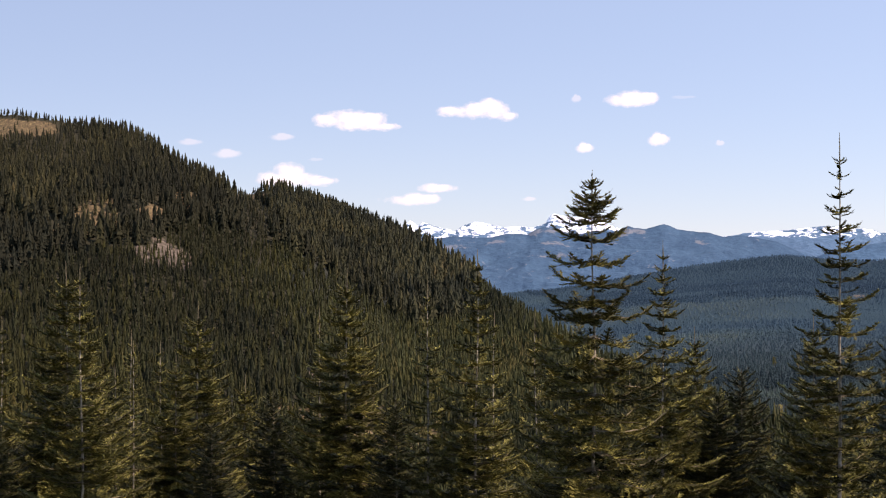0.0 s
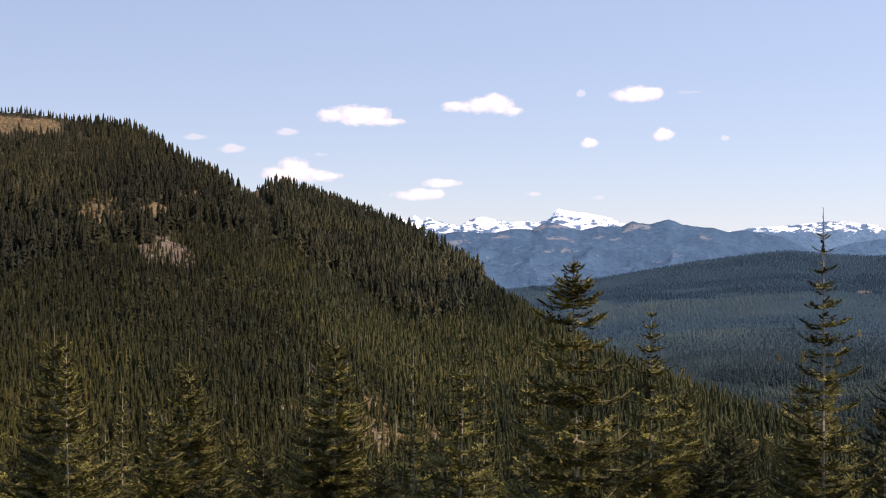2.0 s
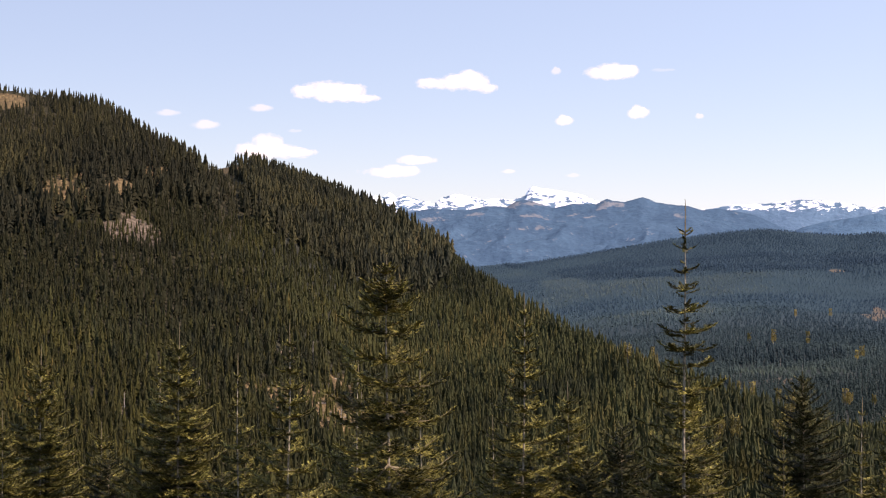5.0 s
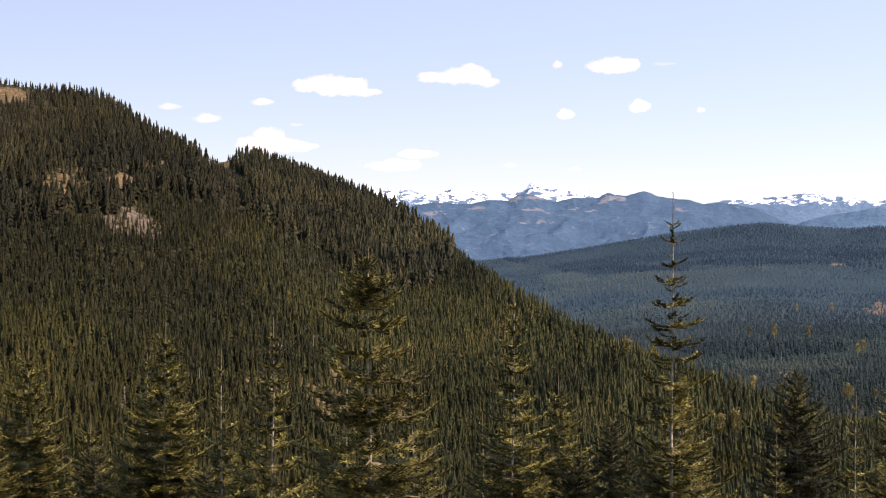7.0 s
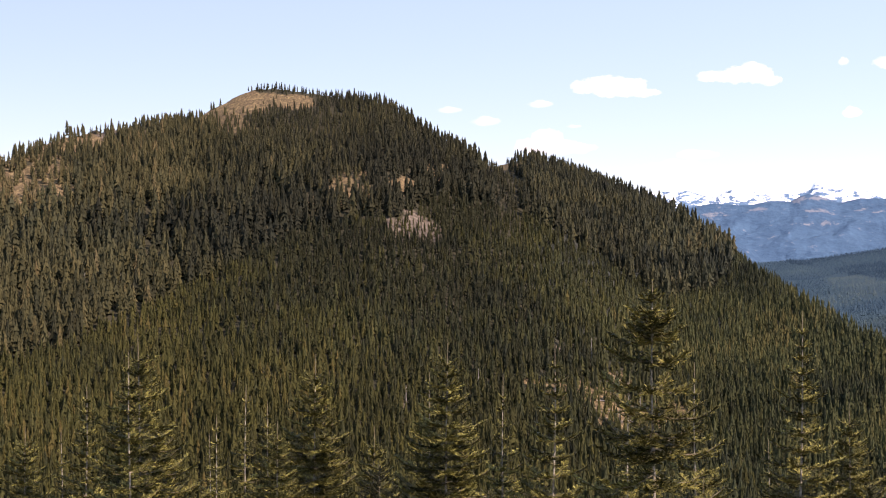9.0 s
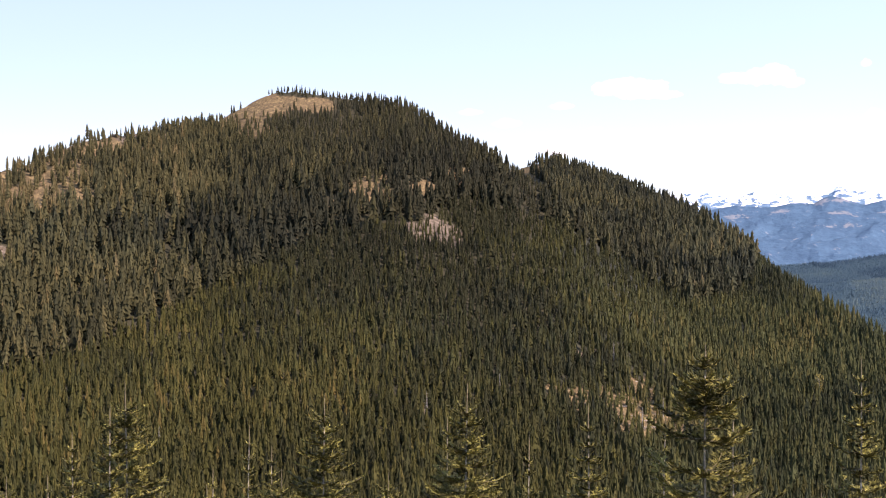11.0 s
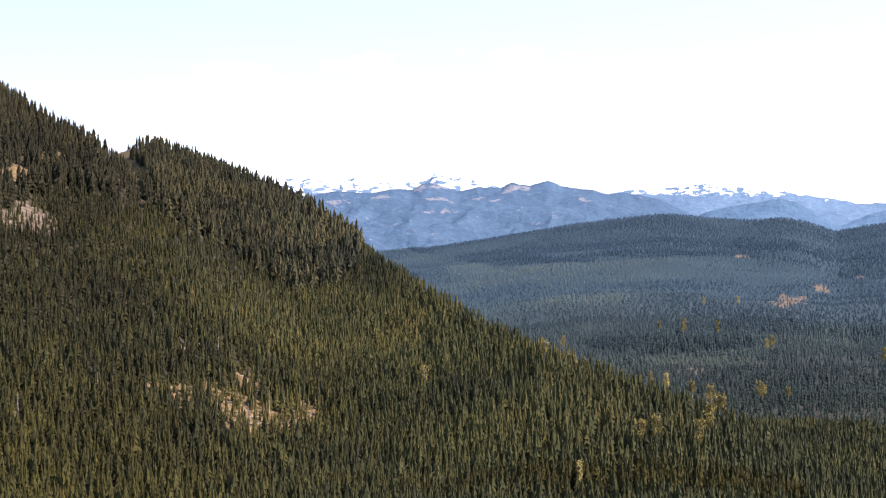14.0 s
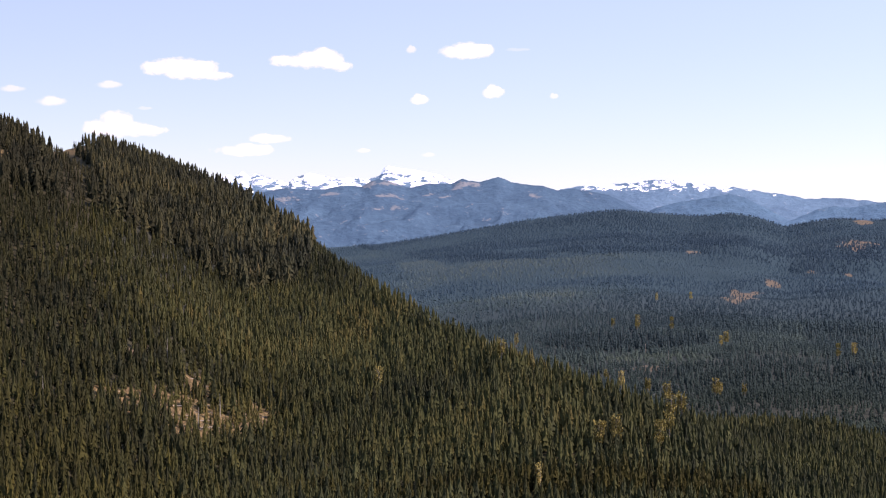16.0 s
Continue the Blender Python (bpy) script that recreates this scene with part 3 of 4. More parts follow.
# ---- far ranges ----
def build_range(name, crest, r_crest, r_foot, z_foot, material, label, rough, crag, seed, clearings=()):
    """A mountain range from its crest line, with ribs and gullies on its flank."""
    a0, a1 = crest[0][0], crest[-1][0]
    az = np.arange(a0, a1, 0.065)
    vs = np.linspace(0, 1, 46)
    A, V = np.meshgrid(az, vs)
    zc = np.interp(A, *np.array(crest).T)
    broad = sum(np.interp(A + q, *np.array(crest).T) for q in np.linspace(-2.2, 2.2, 23)) / 23
    zc = broad + (zc - broad) * np.exp(-7 * V)
    zc = zc + crag * (fbm(A * 5, A * 0 + seed, seed, 4) - 0.5) * np.exp(-9 * V)
    arc = radians(1) * A * r_crest
    run = (r_crest - r_foot) * V
    warp = 0.8 * fbm(arc / 300, V * 3.0, seed + 30, 3)
    rib = 1 - np.abs(2 * fbm(arc / 170 + 2 * warp + 1.6 * V, V * 7.0 + 2 * warp, seed, 5) - 1)
    R = r_crest - run + rough * 1.3 * np.sin(3.1415 * V) * (rib - 0.7)
    Z = zc + (z_foot - zc) * V ** 0.85 + rough * 1.4 * np.sin(3.1415 * V) ** 0.7 * (rib - 0.75)
    Z = np.minimum(Z, zc[0] + 0 * Z)
    X, Y = R * np.sin(np.radians(A)), R * np.cos(np.radians(A))
    n, m = A.shape
    i, j = np.meshgrid(np.arange(n - 1), np.arange(m - 1), indexing="ij")
    quads = np.stack([i * m + j, (i + 1) * m + j, (i + 1) * m + j + 1, i * m + j + 1], -1).reshape(-1, 4)
    back = np.stack([X[0], Y[0] * 1.02, 0 * X[0] + z_foot], -1)
    verts = np.concatenate([np.stack([X, Y, Z], -1).reshape(-1, 3), back])
    b = n * m + np.arange(m - 1)
    quads = np.concatenate([quads, np.stack([b, np.arange(m - 1), np.arange(m - 1) + 1, b + 1], -1)])
    me = mesh_from(name, verts, faces_quad=quads, smooth=True)
    el = np.degrees(np.arctan2(verts[:, 2] - 7.7, np.hypot(verts[:, 0], verts[:, 1])))
    bearing = np.degrees(np.arctan2(verts[:, 0], verts[:, 1]))
    bare = np.zeros(len(verts))
    for ba, be, hw, hh in clearings:
        bare = np.maximum(bare, np.clip(1.15 - 0.6 * np.hypot((bearing - ba) / hw, (el - be) / hh), 0, 1))
    attach(me, "bare", bare)
    me.materials.append(material)
    return tagged(new(name, me), label, "mountain range", kind="structure")


SNOW_CREST = [(-14, 80), (-5.2, 89), (-2.6, 100), (-1.94, 111.7), (-1.72, 120.3), (-1.52, 113.6), (-1.21, 129.2), (-0.91, 113.9), (-0.73, 124.3), (-0.22, 109.1),
              (0.43, 97.4), (0.78, 112.9), (1.26, 125.1), (1.82, 116.7), (2.26, 107.4), (2.99, 111.8), (3.3, 105), (3.82, 118.9), (3.95, 142.1), (4.12, 148.2),
              (4.68, 139.6), (5.56, 129.4), (6.09, 117.3), (6.61, 99.2), (7.05, 93.2), (8.14, 86.2), (9.44, 72.3), (10.17, 73.8), (11.17, 87.3), (12.12, 93.9),
              (13.2, 99.4), (13.75, 106.9), (14.56, 103), (15.62, 90.5), (16.17, 78.3), (16.59, 84.9), (17.56, 72.4), (18.45, 60.1), (19.33, 47.8), (20.45, 50.4),
              (21.39, 41.4), (22.13, 35.9), (28, 36)]
WOOD_CREST = [(-12, 40), (-4.2, 48), (-0.53, 60.4), (0.34, 73), (1.63, 67.1), (2.42, 79.7), (3.11, 76.7), (3.47, 92.3), (3.72, 98.5), (4.2, 90.8), (4.87, 73.8),
              (5.56, 86.2), (6.44, 84.7), (6.82, 100.2), (7.05, 94), (7.49, 90.9), (7.85, 98.6), (8.14, 104.7), (8.39, 98.5), (8.62, 89.2), (9.23, 82.9),
              (9.75, 79.7), (10.29, 68.8), (10.9, 71.7), (11.5, 65.4), (12.2, 53.6), (12.76, 34.2), (13.38, 12.5), (16.3, -30)]
FOOT_CREST = [(11, -60), (12.9, -9), (13.38, 3.9), (13.84, 18.3), (14.74, 32.6), (15.62, 40.2), (16.51, 50.4), (17.04, 42.3), (17.56, 25.1), (18.17, 5.3), (18.57, -11.7),
              (18.81, -6.6), (19.5, 13.3), (20.1, 22.8), (20.71, 18.7), (21.39, 26.6), (22.13, 34.6), (25, 33), (28, 36)]
# Pale clearings on the wooded range: bearing, height angle, half width, half height in degrees.
CLEARINGS = [(0.47, 0.46, 0.42, 0.13), (2.16, 0.65, 0.3, 0.06), (3.3, 0.98, 0.3, 0.1), (3.95, 1.08, 0.45, 0.12), (4.5, 0.94, 0.35, 0.08), (3.95, 0.59, 0.3, 0.07),
             (4.17, 0.11, 0.36, 0.1), (5.69, 0.63, 0.25, 0.05), (6.3, 0.55, 0.25, 0.05), (6.96, 0.98, 0.45, 0.12), (9.44, 0.57, 0.15, 0.06)]
# all three carry painted haze in their materials
build_range("snowy_mountain_range", SNOW_CREST, 4758, 4380, -60, M_RANGE_SNOW, "far mountains with snow along their crests, blue from painted haze", 26, 7, 3)
build_range("wooded_mountain_range", WOOD_CREST, 4288, 3500, -140, M_RANGE_NEAR, "wooded mountains with pale clearings, haze painted blue into them", 54, 2.5, 7, CLEARINGS)
build_range("hazed_foothill_range", FOOT_CREST, 3688, 3250, -120, M_FOOTHILL, "wooded foothills behind the valley, blued by painted haze", 22, 2.5, 12)


# ---- clouds ----
def cloud_material():
    """White vapour, thin at its ragged rim."""
    n = Nodes("cloud_vapour")
    co = n.add("ShaderNodeTexCoord").outputs["Object"]
    rim = n.attribute("rim")
    rag = n.noise(0.022, 5.0, 0.55, co)
    dense = n.maths("ADD", n.maths("SUBTRACT", 1.0, rim), n.maths("MULTIPLY", n.maths("SUBTRACT", rag, 0.5), 2.3))
    alpha = n.maths("MULTIPLY", n.ramp(dense, [(0.0, (0, 0, 0)), (0.3, (0.25, 0.25, 0.25)), (0.85, (0.94, 0.94, 0.94))]), n.attribute("thick"))
    # emits white in place of sunlight on the vapour
    glow = n.add("ShaderNodeEmission", Color=(1.0, 0.97, 0.95, 1), Strength=0.88)
    clear = n.add("ShaderNodeBsdfTransparent")
    mixer = n.add("ShaderNodeMixShader")
    n.link(alpha, mixer.inputs[0])
    n.link(clear.outputs[0], mixer.inputs[1])
    n.link(glow.outputs[0], mixer.inputs[2])
    n.link(mixer.outputs[0], n.out.inputs[0])
    return n.mat


M_CLOUD = cloud_material()
CLOUDS = [(-3.23, 5.24, 1.57, 0.42, 1), (1.28, 5.62, 1.47, 0.46, 1), (6.94, 5.97, 1.01, 0.34, 1), (4.95, 6.04, 0.22, 0.18, 0.5),
          (5.26, 4.23, 0.38, 0.23, 0.9), (7.95, 4.51, 0.46, 0.29, 0.95), (-5.95, 4.65, 0.52, 0.17, 0.55), (-7.95, 4.03, 0.59, 0.21, 0.6),
          (-9.31, 4.44, 0.52, 0.15, 0.45), (-5.43, 3.21, 1.45, 0.5, 1), (-0.25, 2.77, 0.8, 0.21, 0.9), (-1.13, 2.35, 1.15, 0.27, 0.9),
          (3.21, 2.35, 0.31, 0.1, 0.5), (10.19, 4.34, 0.19, 0.13, 0.5), (5.58, 2.2, 0.31, 0.1, 0.3), (8.83, 6.02, 0.52, 0.08, 0.2), (-4.7, 3.82, 0.31, 0.08, 0.25)]


# The larger clouds' heaps: place across and up, half width and half height, each in shares of the cloud.
HEAPS = {-3.23: [(-0.2, 0.25, 0.6, 0.8), (-0.55, 0.0, 0.5, 0.65), (0.3, 0.05, 0.5, 0.75), (0.15, -0.4, 0.8, 0.5), (0.68, -0.55, 0.42, 0.38)],
         1.28: [(-0.55, -0.1, 0.5, 0.5), (0.0, 0.05, 0.5, 0.7), (0.32, 0.35, 0.32, 0.7), (0.5, -0.1, 0.42, 0.65), (0.78, -0.5, 0.28, 0.42)],
         6.94: [(0.0, 0.1, 0.75, 0.9), (-0.5, -0.05, 0.5, 0.7), (0.55, 0.05, 0.5, 0.75), (0.1, -0.4, 0.6, 0.5)],
         -5.43: [(-0.2, 0.3, 0.45, 0.75), (-0.5, -0.25, 0.5, 0.65), (0.0, -0.3, 0.6, 0.6), (0.55, -0.4, 0.55, 0.4)]}


def build_cloud(az, el, hw, hh, thick):
    """A heap of vapour with a bulging top and a flatter base, far off in the sky."""
    far = 4880.0
    w, h = far * radians(hw), far * radians(hh)
    u, v = np.meshgrid(np.linspace(-1.35, 1.35, 49), np.linspace(-1.4, 1.4, 29))
    rng = random.Random(int(az * 100) + 7)
    heaps = HEAPS.get(az) or [(0, -0.1, 0.95, 0.75), (rng.uniform(-0.35, 0.1), 0.2, rng.uniform(0.4, 0.6), 0.75), (rng.uniform(0.2, 0.5), 0.0, 0.5, 0.7)]
    body = np.full(u.shape, -9.0)
    for pu, pv, ru, rv in heaps:
        body = np.maximum(body, 1 - ((u - pu) / (ru * 1.05)) ** 2 - ((v - pv) / (rv * 1.05)) ** 2)
    rim = 1 - np.maximum(body, -1.5)
    puff = np.clip(1 - rim, 0, 1)
    verts = np.stack([u * w, -puff * h * 0.9, v * h], -1).reshape(-1, 3)
    n, m = u.shape
    i, j = np.meshgrid(np.arange(n - 1), np.arange(m - 1), indexing="ij")
    quads = np.stack([i * m + j, i * m + j + 1, (i + 1) * m + j + 1, (i + 1) * m + j], -1).reshape(-1, 4)
    me = mesh_from("cloud", verts, faces_quad=quads, smooth=True)
    attach(me, "rim", rim)
    attach(me, "thick", np.full(rim.size, thick if thick > 0.85 else 0.75 * thick))
    me.materials.append(M_CLOUD)
    ob = new("cloud", me)
    ob.matrix_world = pose(far * math.sin(radians(az)), far * math.cos(radians(az)), far * math.tan(radians(el)), 0, 0, -az)
    ob.visible_shadow = False
    return tagged(ob, "small white fair-weather cloud" if thick > 0.6 else "thin wisp of white cloud", "cloud", "clouds in the sky", kind="structure")


for row in CLOUDS:
    build_cloud(*row)


# ---- the firs before the camera ----
def part(name, me, material, parent, label=""):
    ob = new(name, me)
    if material is not None:
        me.materials.append(material)
    ob.parent = parent
    return tagged(ob, label)


class Shape:
    """Places and triangles, gathered."""

    def __init__(self):
        self.v, self.f, self.m = [], [], []

    def tube(self, points, radii, sides, mat=0):
        base = len(self.v)
        for n, (p, rad) in enumerate(zip(points, radii)):
            d = (points[min(n + 1, len(points) - 1)] - points[max(n - 1, 0)]).normalized()
            s = d.orthogonal().normalized()
            t = d.cross(s)
            for k in range(sides):
                ang = 6.2832 * k / sides
                self.v.append(p + rad * (math.cos(ang) * s + math.sin(ang) * t))
        for n in range(len(points) - 1):
            for k in range(sides):
                a, b = base + n * sides + k, base + n * sides + (k + 1) % sides
                self.f += [(a, b, b + sides), (a, b + sides, a + sides)]
                self.m += [mat, mat]

    def blade(self, p, d, up, length, wide, mat=0):
        """A twig thick with needles: a slim roof-shaped spray, widest in its middle."""
        s = d.cross(up).normalized()
        base = len(self.v)
        q = p + d * length * 0.45
        drop = up * wide * 0.45
        self.v += [p, q + s * wide - drop, p + d * length, q - s * wide - drop]
        self.f += [(base, base + 1, base + 2), (base, base + 2, base + 3)]
        self.m += [mat] * 2

    def tuft(self, p, d, side, length, wide, mat=0):
        """A tuft of needles: one slim wedge."""
        base = len(self.v)
        self.v += [p - side * wide, p + side * wide, p + d * length]
        self.f.append((base, base + 1, base + 2))
        self.m.append(mat)

    def mesh(self, name, materials):
        me = mesh_from(name, np.array([tuple(v) for v in self.v]), faces_tri=np.array(self.f), smooth=False)
        for mat in materials:
            me.materials.append(mat)
        me.polygons.foreach_set("material_index", np.array(self.m, np.int32))
        return me


def build_fir(seed, tall, whorls, reach, droop, curl, bare, dense, lead_long, top_rise, needles, label):
    """A fir: trunk, bare leader, and whorls of needled branches at the depths given under its tip; reach gives a branch's length there."""
    rng = random.Random(seed)
    tree = new("fir_tree")
    tagged(tree, label, "tree", "firs before the camera")
    bend = [Vector((rng.uniform(-0.05, 0.05), rng.uniform(-0.05, 0.05), 0)) for _ in range(8)]

    def axis(z):
        k = max(z, 0) / tall * 6
        n = min(int(k), 6)
        return bend[n].lerp(bend[n + 1], k - n) * min(1, z / 2) + Vector((0, 0, z))

    trunk = Shape()
    zs = [tall * q / 14 for q in range(15)][:-1] + [tall - lead_long]
    zs = [z for z in zs if z <= tall - lead_long]
    trunk.tube([axis(z) for z in zs], [0.008 + 0.0046 * (tall - z) + (0.05 if z == 0 else 0) for z in zs], 9)
    part("trunk", trunk.mesh("trunk", [M_BARK]), None, tree, "pale grey bark")
    lead = Shape()
    lead.tube([axis(tall - lead_long - 0.1), axis(tall - lead_long * 0.5), axis(tall)], [0.019, 0.013, 0.005], 5, 0)
    for q in range(int(30 * lead_long)):
        z, ang = tall - lead_long * rng.random(), rng.uniform(0, 6.28)
        out = Vector((math.cos(ang), math.sin(ang), 1.6)).normalized()
        lead.blade(axis(z), out, Vector((0, 0, 1)).cross(out).normalized(), 0.05, 0.007, 1)
    part("leader_shoot", lead.mesh("leader_shoot", [M_TWIG, needles]), None, tree)
    up_z = Vector((0, 0, 1))

    def branch(shape, depth, length, ang, jut):
        out = Vector((math.cos(ang), math.sin(ang), 0))
        sway = out.cross(up_z) * rng.uniform(-0.12, 0.12)
        root = axis(tall - depth + jut)
        rise = (top_rise if depth < 1.2 else 0.6 * top_rise if depth < 2.5 else 0.12) + rng.uniform(-0.12, 0.12)
        sag = droop * min(1, depth / 3.5) * rng.uniform(0.7, 1.25)

        def along(s):
            return root + (out + sway * s) * length * s + up_z * length * (rise * s - sag * s * (1.9 - s) * 0.62 + curl * max(0, s - 0.45) ** 2 * 1.7)

        thick = 0.006 + 0.011 * length
        shape.tube([along(s) for s in (0, 0.35, 0.7, 1.0)], [thick, thick * 0.8, thick * 0.55, 0.005], 3, 0)
        s = bare * min(1, depth / 2.5) * rng.uniform(0.7, 1.2) + 0.04
        needle = min(0.11, 0.035 + 0.13 * length)
        step = 0.125 / dense / max(length, 0.2)
        while s < 1.0:
            p, d = along(s), (along(s + 0.05) - along(s)).normalized()
            side = d.cross(up_z).normalized()
            shoot = (0.02 + 0.38 * length * (1.05 - s) ** 0.8 * min(1, 0.35 + s * 1.6)) * rng.uniform(0.6, 1.3)
            for sign in (-1, 1):
                way = (d * rng.uniform(0.5, 1.0) + side * sign * rng.uniform(0.7, 1.1) + up_z * rng.uniform(-0.2 - 0.35 * droop, 0.35)).normalized()
                across = way.cross(up_z).normalized()
                q = 0.0
                while q < shoot:
                    at = p + way * q
                    for turn_to in (-1, 1):
                        out_to = (way * 0.8 + across * turn_to * rng.uniform(0.5, 0.9) + up_z * rng.uniform(-0.1, 0.7)).normalized()
                        shape.tuft(at, out_to, way, rng.uniform(0.6, 1.1) * needle, 0.030, 1)
                    q += 0.046
                shape.tuft(p + way * max(0, shoot - 0.03), way, across, needle, 0.028, 1)
            shape.tuft(p, (d + up_z * rng.uniform(0.4, 1.2)).normalized(), side, rng.uniform(0.07, 0.12), 0.03, 1)
            s += step * rng.uniform(0.8, 1.25)
        d = (along(1.0) - along(0.9)).normalized()
        side = d.cross(up_z).normalized()
        for sign in (-0.6, 0, 0.6):
            shape.tuft(along(0.97), (d + side * sign + up_z * 0.25).normalized(), side, min(0.12, 0.05 + 0.16 * length), 0.018, 1)

    inner = Shape()
    for n, depth in enumerate(whorls):
        if tall - depth < 0.8:
            break
        gap = (whorls[n + 1] - depth) if n + 1 < len(whorls) else 0.5
        count = 4 if depth < 1.3 and dense < 1.8 else rng.choice((5, 6, 6) if dense < 1.8 else (6, 7, 8))
        turn = rng.uniform(0, 6.28)
        for b in range(count):
            if rng.random() < 0.06 and depth > 2:
                continue
            shape = Shape()
            branch(shape, depth, reach(depth) * rng.uniform(0.68, 1.12), turn + 6.2832 * (b + rng.uniform(-0.28, 0.28)) / count, rng.uniform(-0.05, 0.05))
            part("branch", shape.mesh("branch", [M_TWIG, needles]), None, tree)
        if gap > 0.26:
            for b in range(rng.choice((1, 2, 3))):
                branch(inner, depth, reach(depth + gap * 0.5) * rng.uniform(0.25, 0.62), rng.uniform(0, 6.28), -gap * rng.uniform(0.25, 0.8))
    if inner.v:
        tagged(part("inner_foliage", inner.mesh("inner_foliage", [M_TWIG, needles]), None, tree), kind="stuff")
    return tree


def whorl_depths(seed, first, gap, deepest, grow=0.0):
    rng = random.Random(seed)
    out, d = [], first
    while d < deepest:
        out.append(d)
        d += gap * rng.uniform(0.78, 1.2) * (1 + grow * d)
    return out


FIRS = [build_fir(1, 13.4, whorl_depths(1, 0.30, 0.16, 1.25) + whorl_depths(2, 1.62, 0.44, 8.9), lambda d: 0.18 + 0.62 * max(d - 0.3, 0) ** 0.75 if d < 1.5 else 0.72 + 0.19 * d,
                  0.42, 0.40, 0.10, 1.85, 0.42, 0.22, M_NEEDLE_DARK, "tall dark fir with a bushy top over drooping tiers"),
        build_fir(2, 14.0, whorl_depths(3, 0.72, 0.44, 9.6), lambda d: 0.03 + 0.20 * d, 0.12, 0.34, 0.10, 1.7, 0.75, 0.32, M_NEEDLE,
                  "slender fir with a long bare leader and pale trunk"),
        build_fir(3, 13.0, whorl_depths(4, 0.62, 0.42, 8.0), lambda d: 0.05 + 0.25 * d, 0.18, 0.34, 0.12, 1.8, 0.65, 0.32, M_NEEDLE, "olive-green fir with tiered upturned branches"),
        build_fir(4, 13.0, whorl_depths(5, 0.85, 0.33, 7.8), lambda d: 0.06 + 0.44 * d ** 0.87, 0.22, 0.36, 0.08, 1.9, 0.9, 0.35, M_NEEDLE, "full olive-green fir with wide lower branches"),
        build_fir(5, 12.5, whorl_depths(6, 0.22, 0.25, 5.6), lambda d: 0.16 + 0.68 * d ** 0.66, 0.04, 0.3, 0.1, 1.65, 0.3, 0.5, M_NEEDLE_DEEP, "broad dark-green fir with a rounded dense top"),
        build_fir(6, 12.5, whorl_depths(7, 0.6, 0.46, 6.4), lambda d: 0.05 + 0.19 * d, 0.22, 0.3, 0.15, 1.6, 0.62, 0.3, M_NEEDLE, "thin young fir with sparse branches")]
# x, y, height of the tip, kind of fir
STANDS = [(3.8, 39.0, 2.3, 0), (11.1, 43.2, 3.6, 1), (7.9, 55.6, 0.8, 2), (19.7, 66.0, -2.9, 4), (1.0, 46.0, 0.4, 2), (-3.5, 56.0, -0.2, 3),
          (-4.8, 60.0, -1.7, 5), (2.1, 63.7, -2.0, 5), (-10.4, 65.5, -1.6, 3), (-11.0, 47.0, 0.0, 2), (-12.7, 52.2, 0.1, 3), (-10.9, 54.5, -2.7, 5),
          (-0.45, 47.0, -0.5, 1), (4.5, 75.0, -2.5, 2), (12.0, 62.0, -4.3, 4), (13.4, 56.0, -1.9, 3), (21.2, 63.0, -3.4, 5), (21.0, 58.0, -1.3, 1)]
STANDS += [(7.0, 58.0, -3.5, 5), (9.8, 60.0, -2.5, 3), (-11.3, 62.0, -3.1, 2), (-12.3, 58.0, -3.8, 5), (-18.6, 56.6, -3.5, 3), (-18.7, 60.0, -4.0, 5),
           (-15.9, 55.6, -1.9, 2), (-13.1, 65.0, -2.8, 5), (-10.3, 59.7, -3.5, 3), (-6.5, 59.6, -5.0, 4), (10.2, 57.5, -4.9, 4), (17.5, 60.0, -4.6, 2),
           (-16.0, 63.0, -4.8, 4), (-2.0, 62.0, -5.6, 3), (-7.8, 52.0, -5.4, 4), (4.9, 60.0, -5.2, 3), (15.6, 52.0, -5.2, 3), (-1.6, 52.5, -4.6, 4),
           (1.5, 54.0, -5.0, 3), (-21.5, 59.0, -3.0, 2), (23.5, 66.0, -4.0, 3), (5.9, 49.0, -5.4, 4), (-14.4, 49.5, -4.9, 4), (-9.0, 70.0, -5.0, 3)]
place_rng = random.Random(9)
used = set()
for fx, fy, tip, kind in STANDS:
    base_z = float(land(np.array([fx]), np.array([fy]))[0]) - 0.1
    src = FIRS[kind]
    tall = (13.4, 14.0, 13.0, 13.0, 12.5, 12.5)[kind]
    size = (tip - base_z) / tall
    spot = pose(fx, fy, base_z, 0, 0, place_rng.uniform(0, 360)) @ Matrix.Scale(size, 4)
    if kind not in used:
        used.add(kind)
        src.matrix_world = spot
        src["size"] = size
    else:
        twin = copy_thing(src, pose(0, 0, 0))
        twin.matrix_basis = spot


# ---- trees at the foot of the slope, near enough to tell apart ----
def spire_mesh(rng, tiers, sides):
    tv, tf = conifer_template(rng, tiers, sides, 0.9)
    me = mesh_from("crown", tv * np.array([0.20, 0.20, 1.0]), faces_tri=tf)
    attach(me, "tint", np.full(len(tv), rng.uniform(0.25, 0.75)))
    me.materials.append(M_YOUNG)
    return me


def build_spire(rng):
    """A young conifer 1 m high, to be scaled: trunk and crown."""
    tree = new("conifer_tree")
    tagged(tree, "young olive-green conifer on the lower slope", "tree", "conifers at the foot of the slope")
    trunk = Shape()
    trunk.tube([Vector((0, 0, 0)), Vector((0, 0, 0.5)), Vector((0, 0, 0.97))], [0.016, 0.009, 0.002], 6)
    part("trunk", trunk.mesh("trunk", [M_BARK]), None, tree)
    part("crown", spire_mesh(rng, 10, 8), None, tree)
    return tree


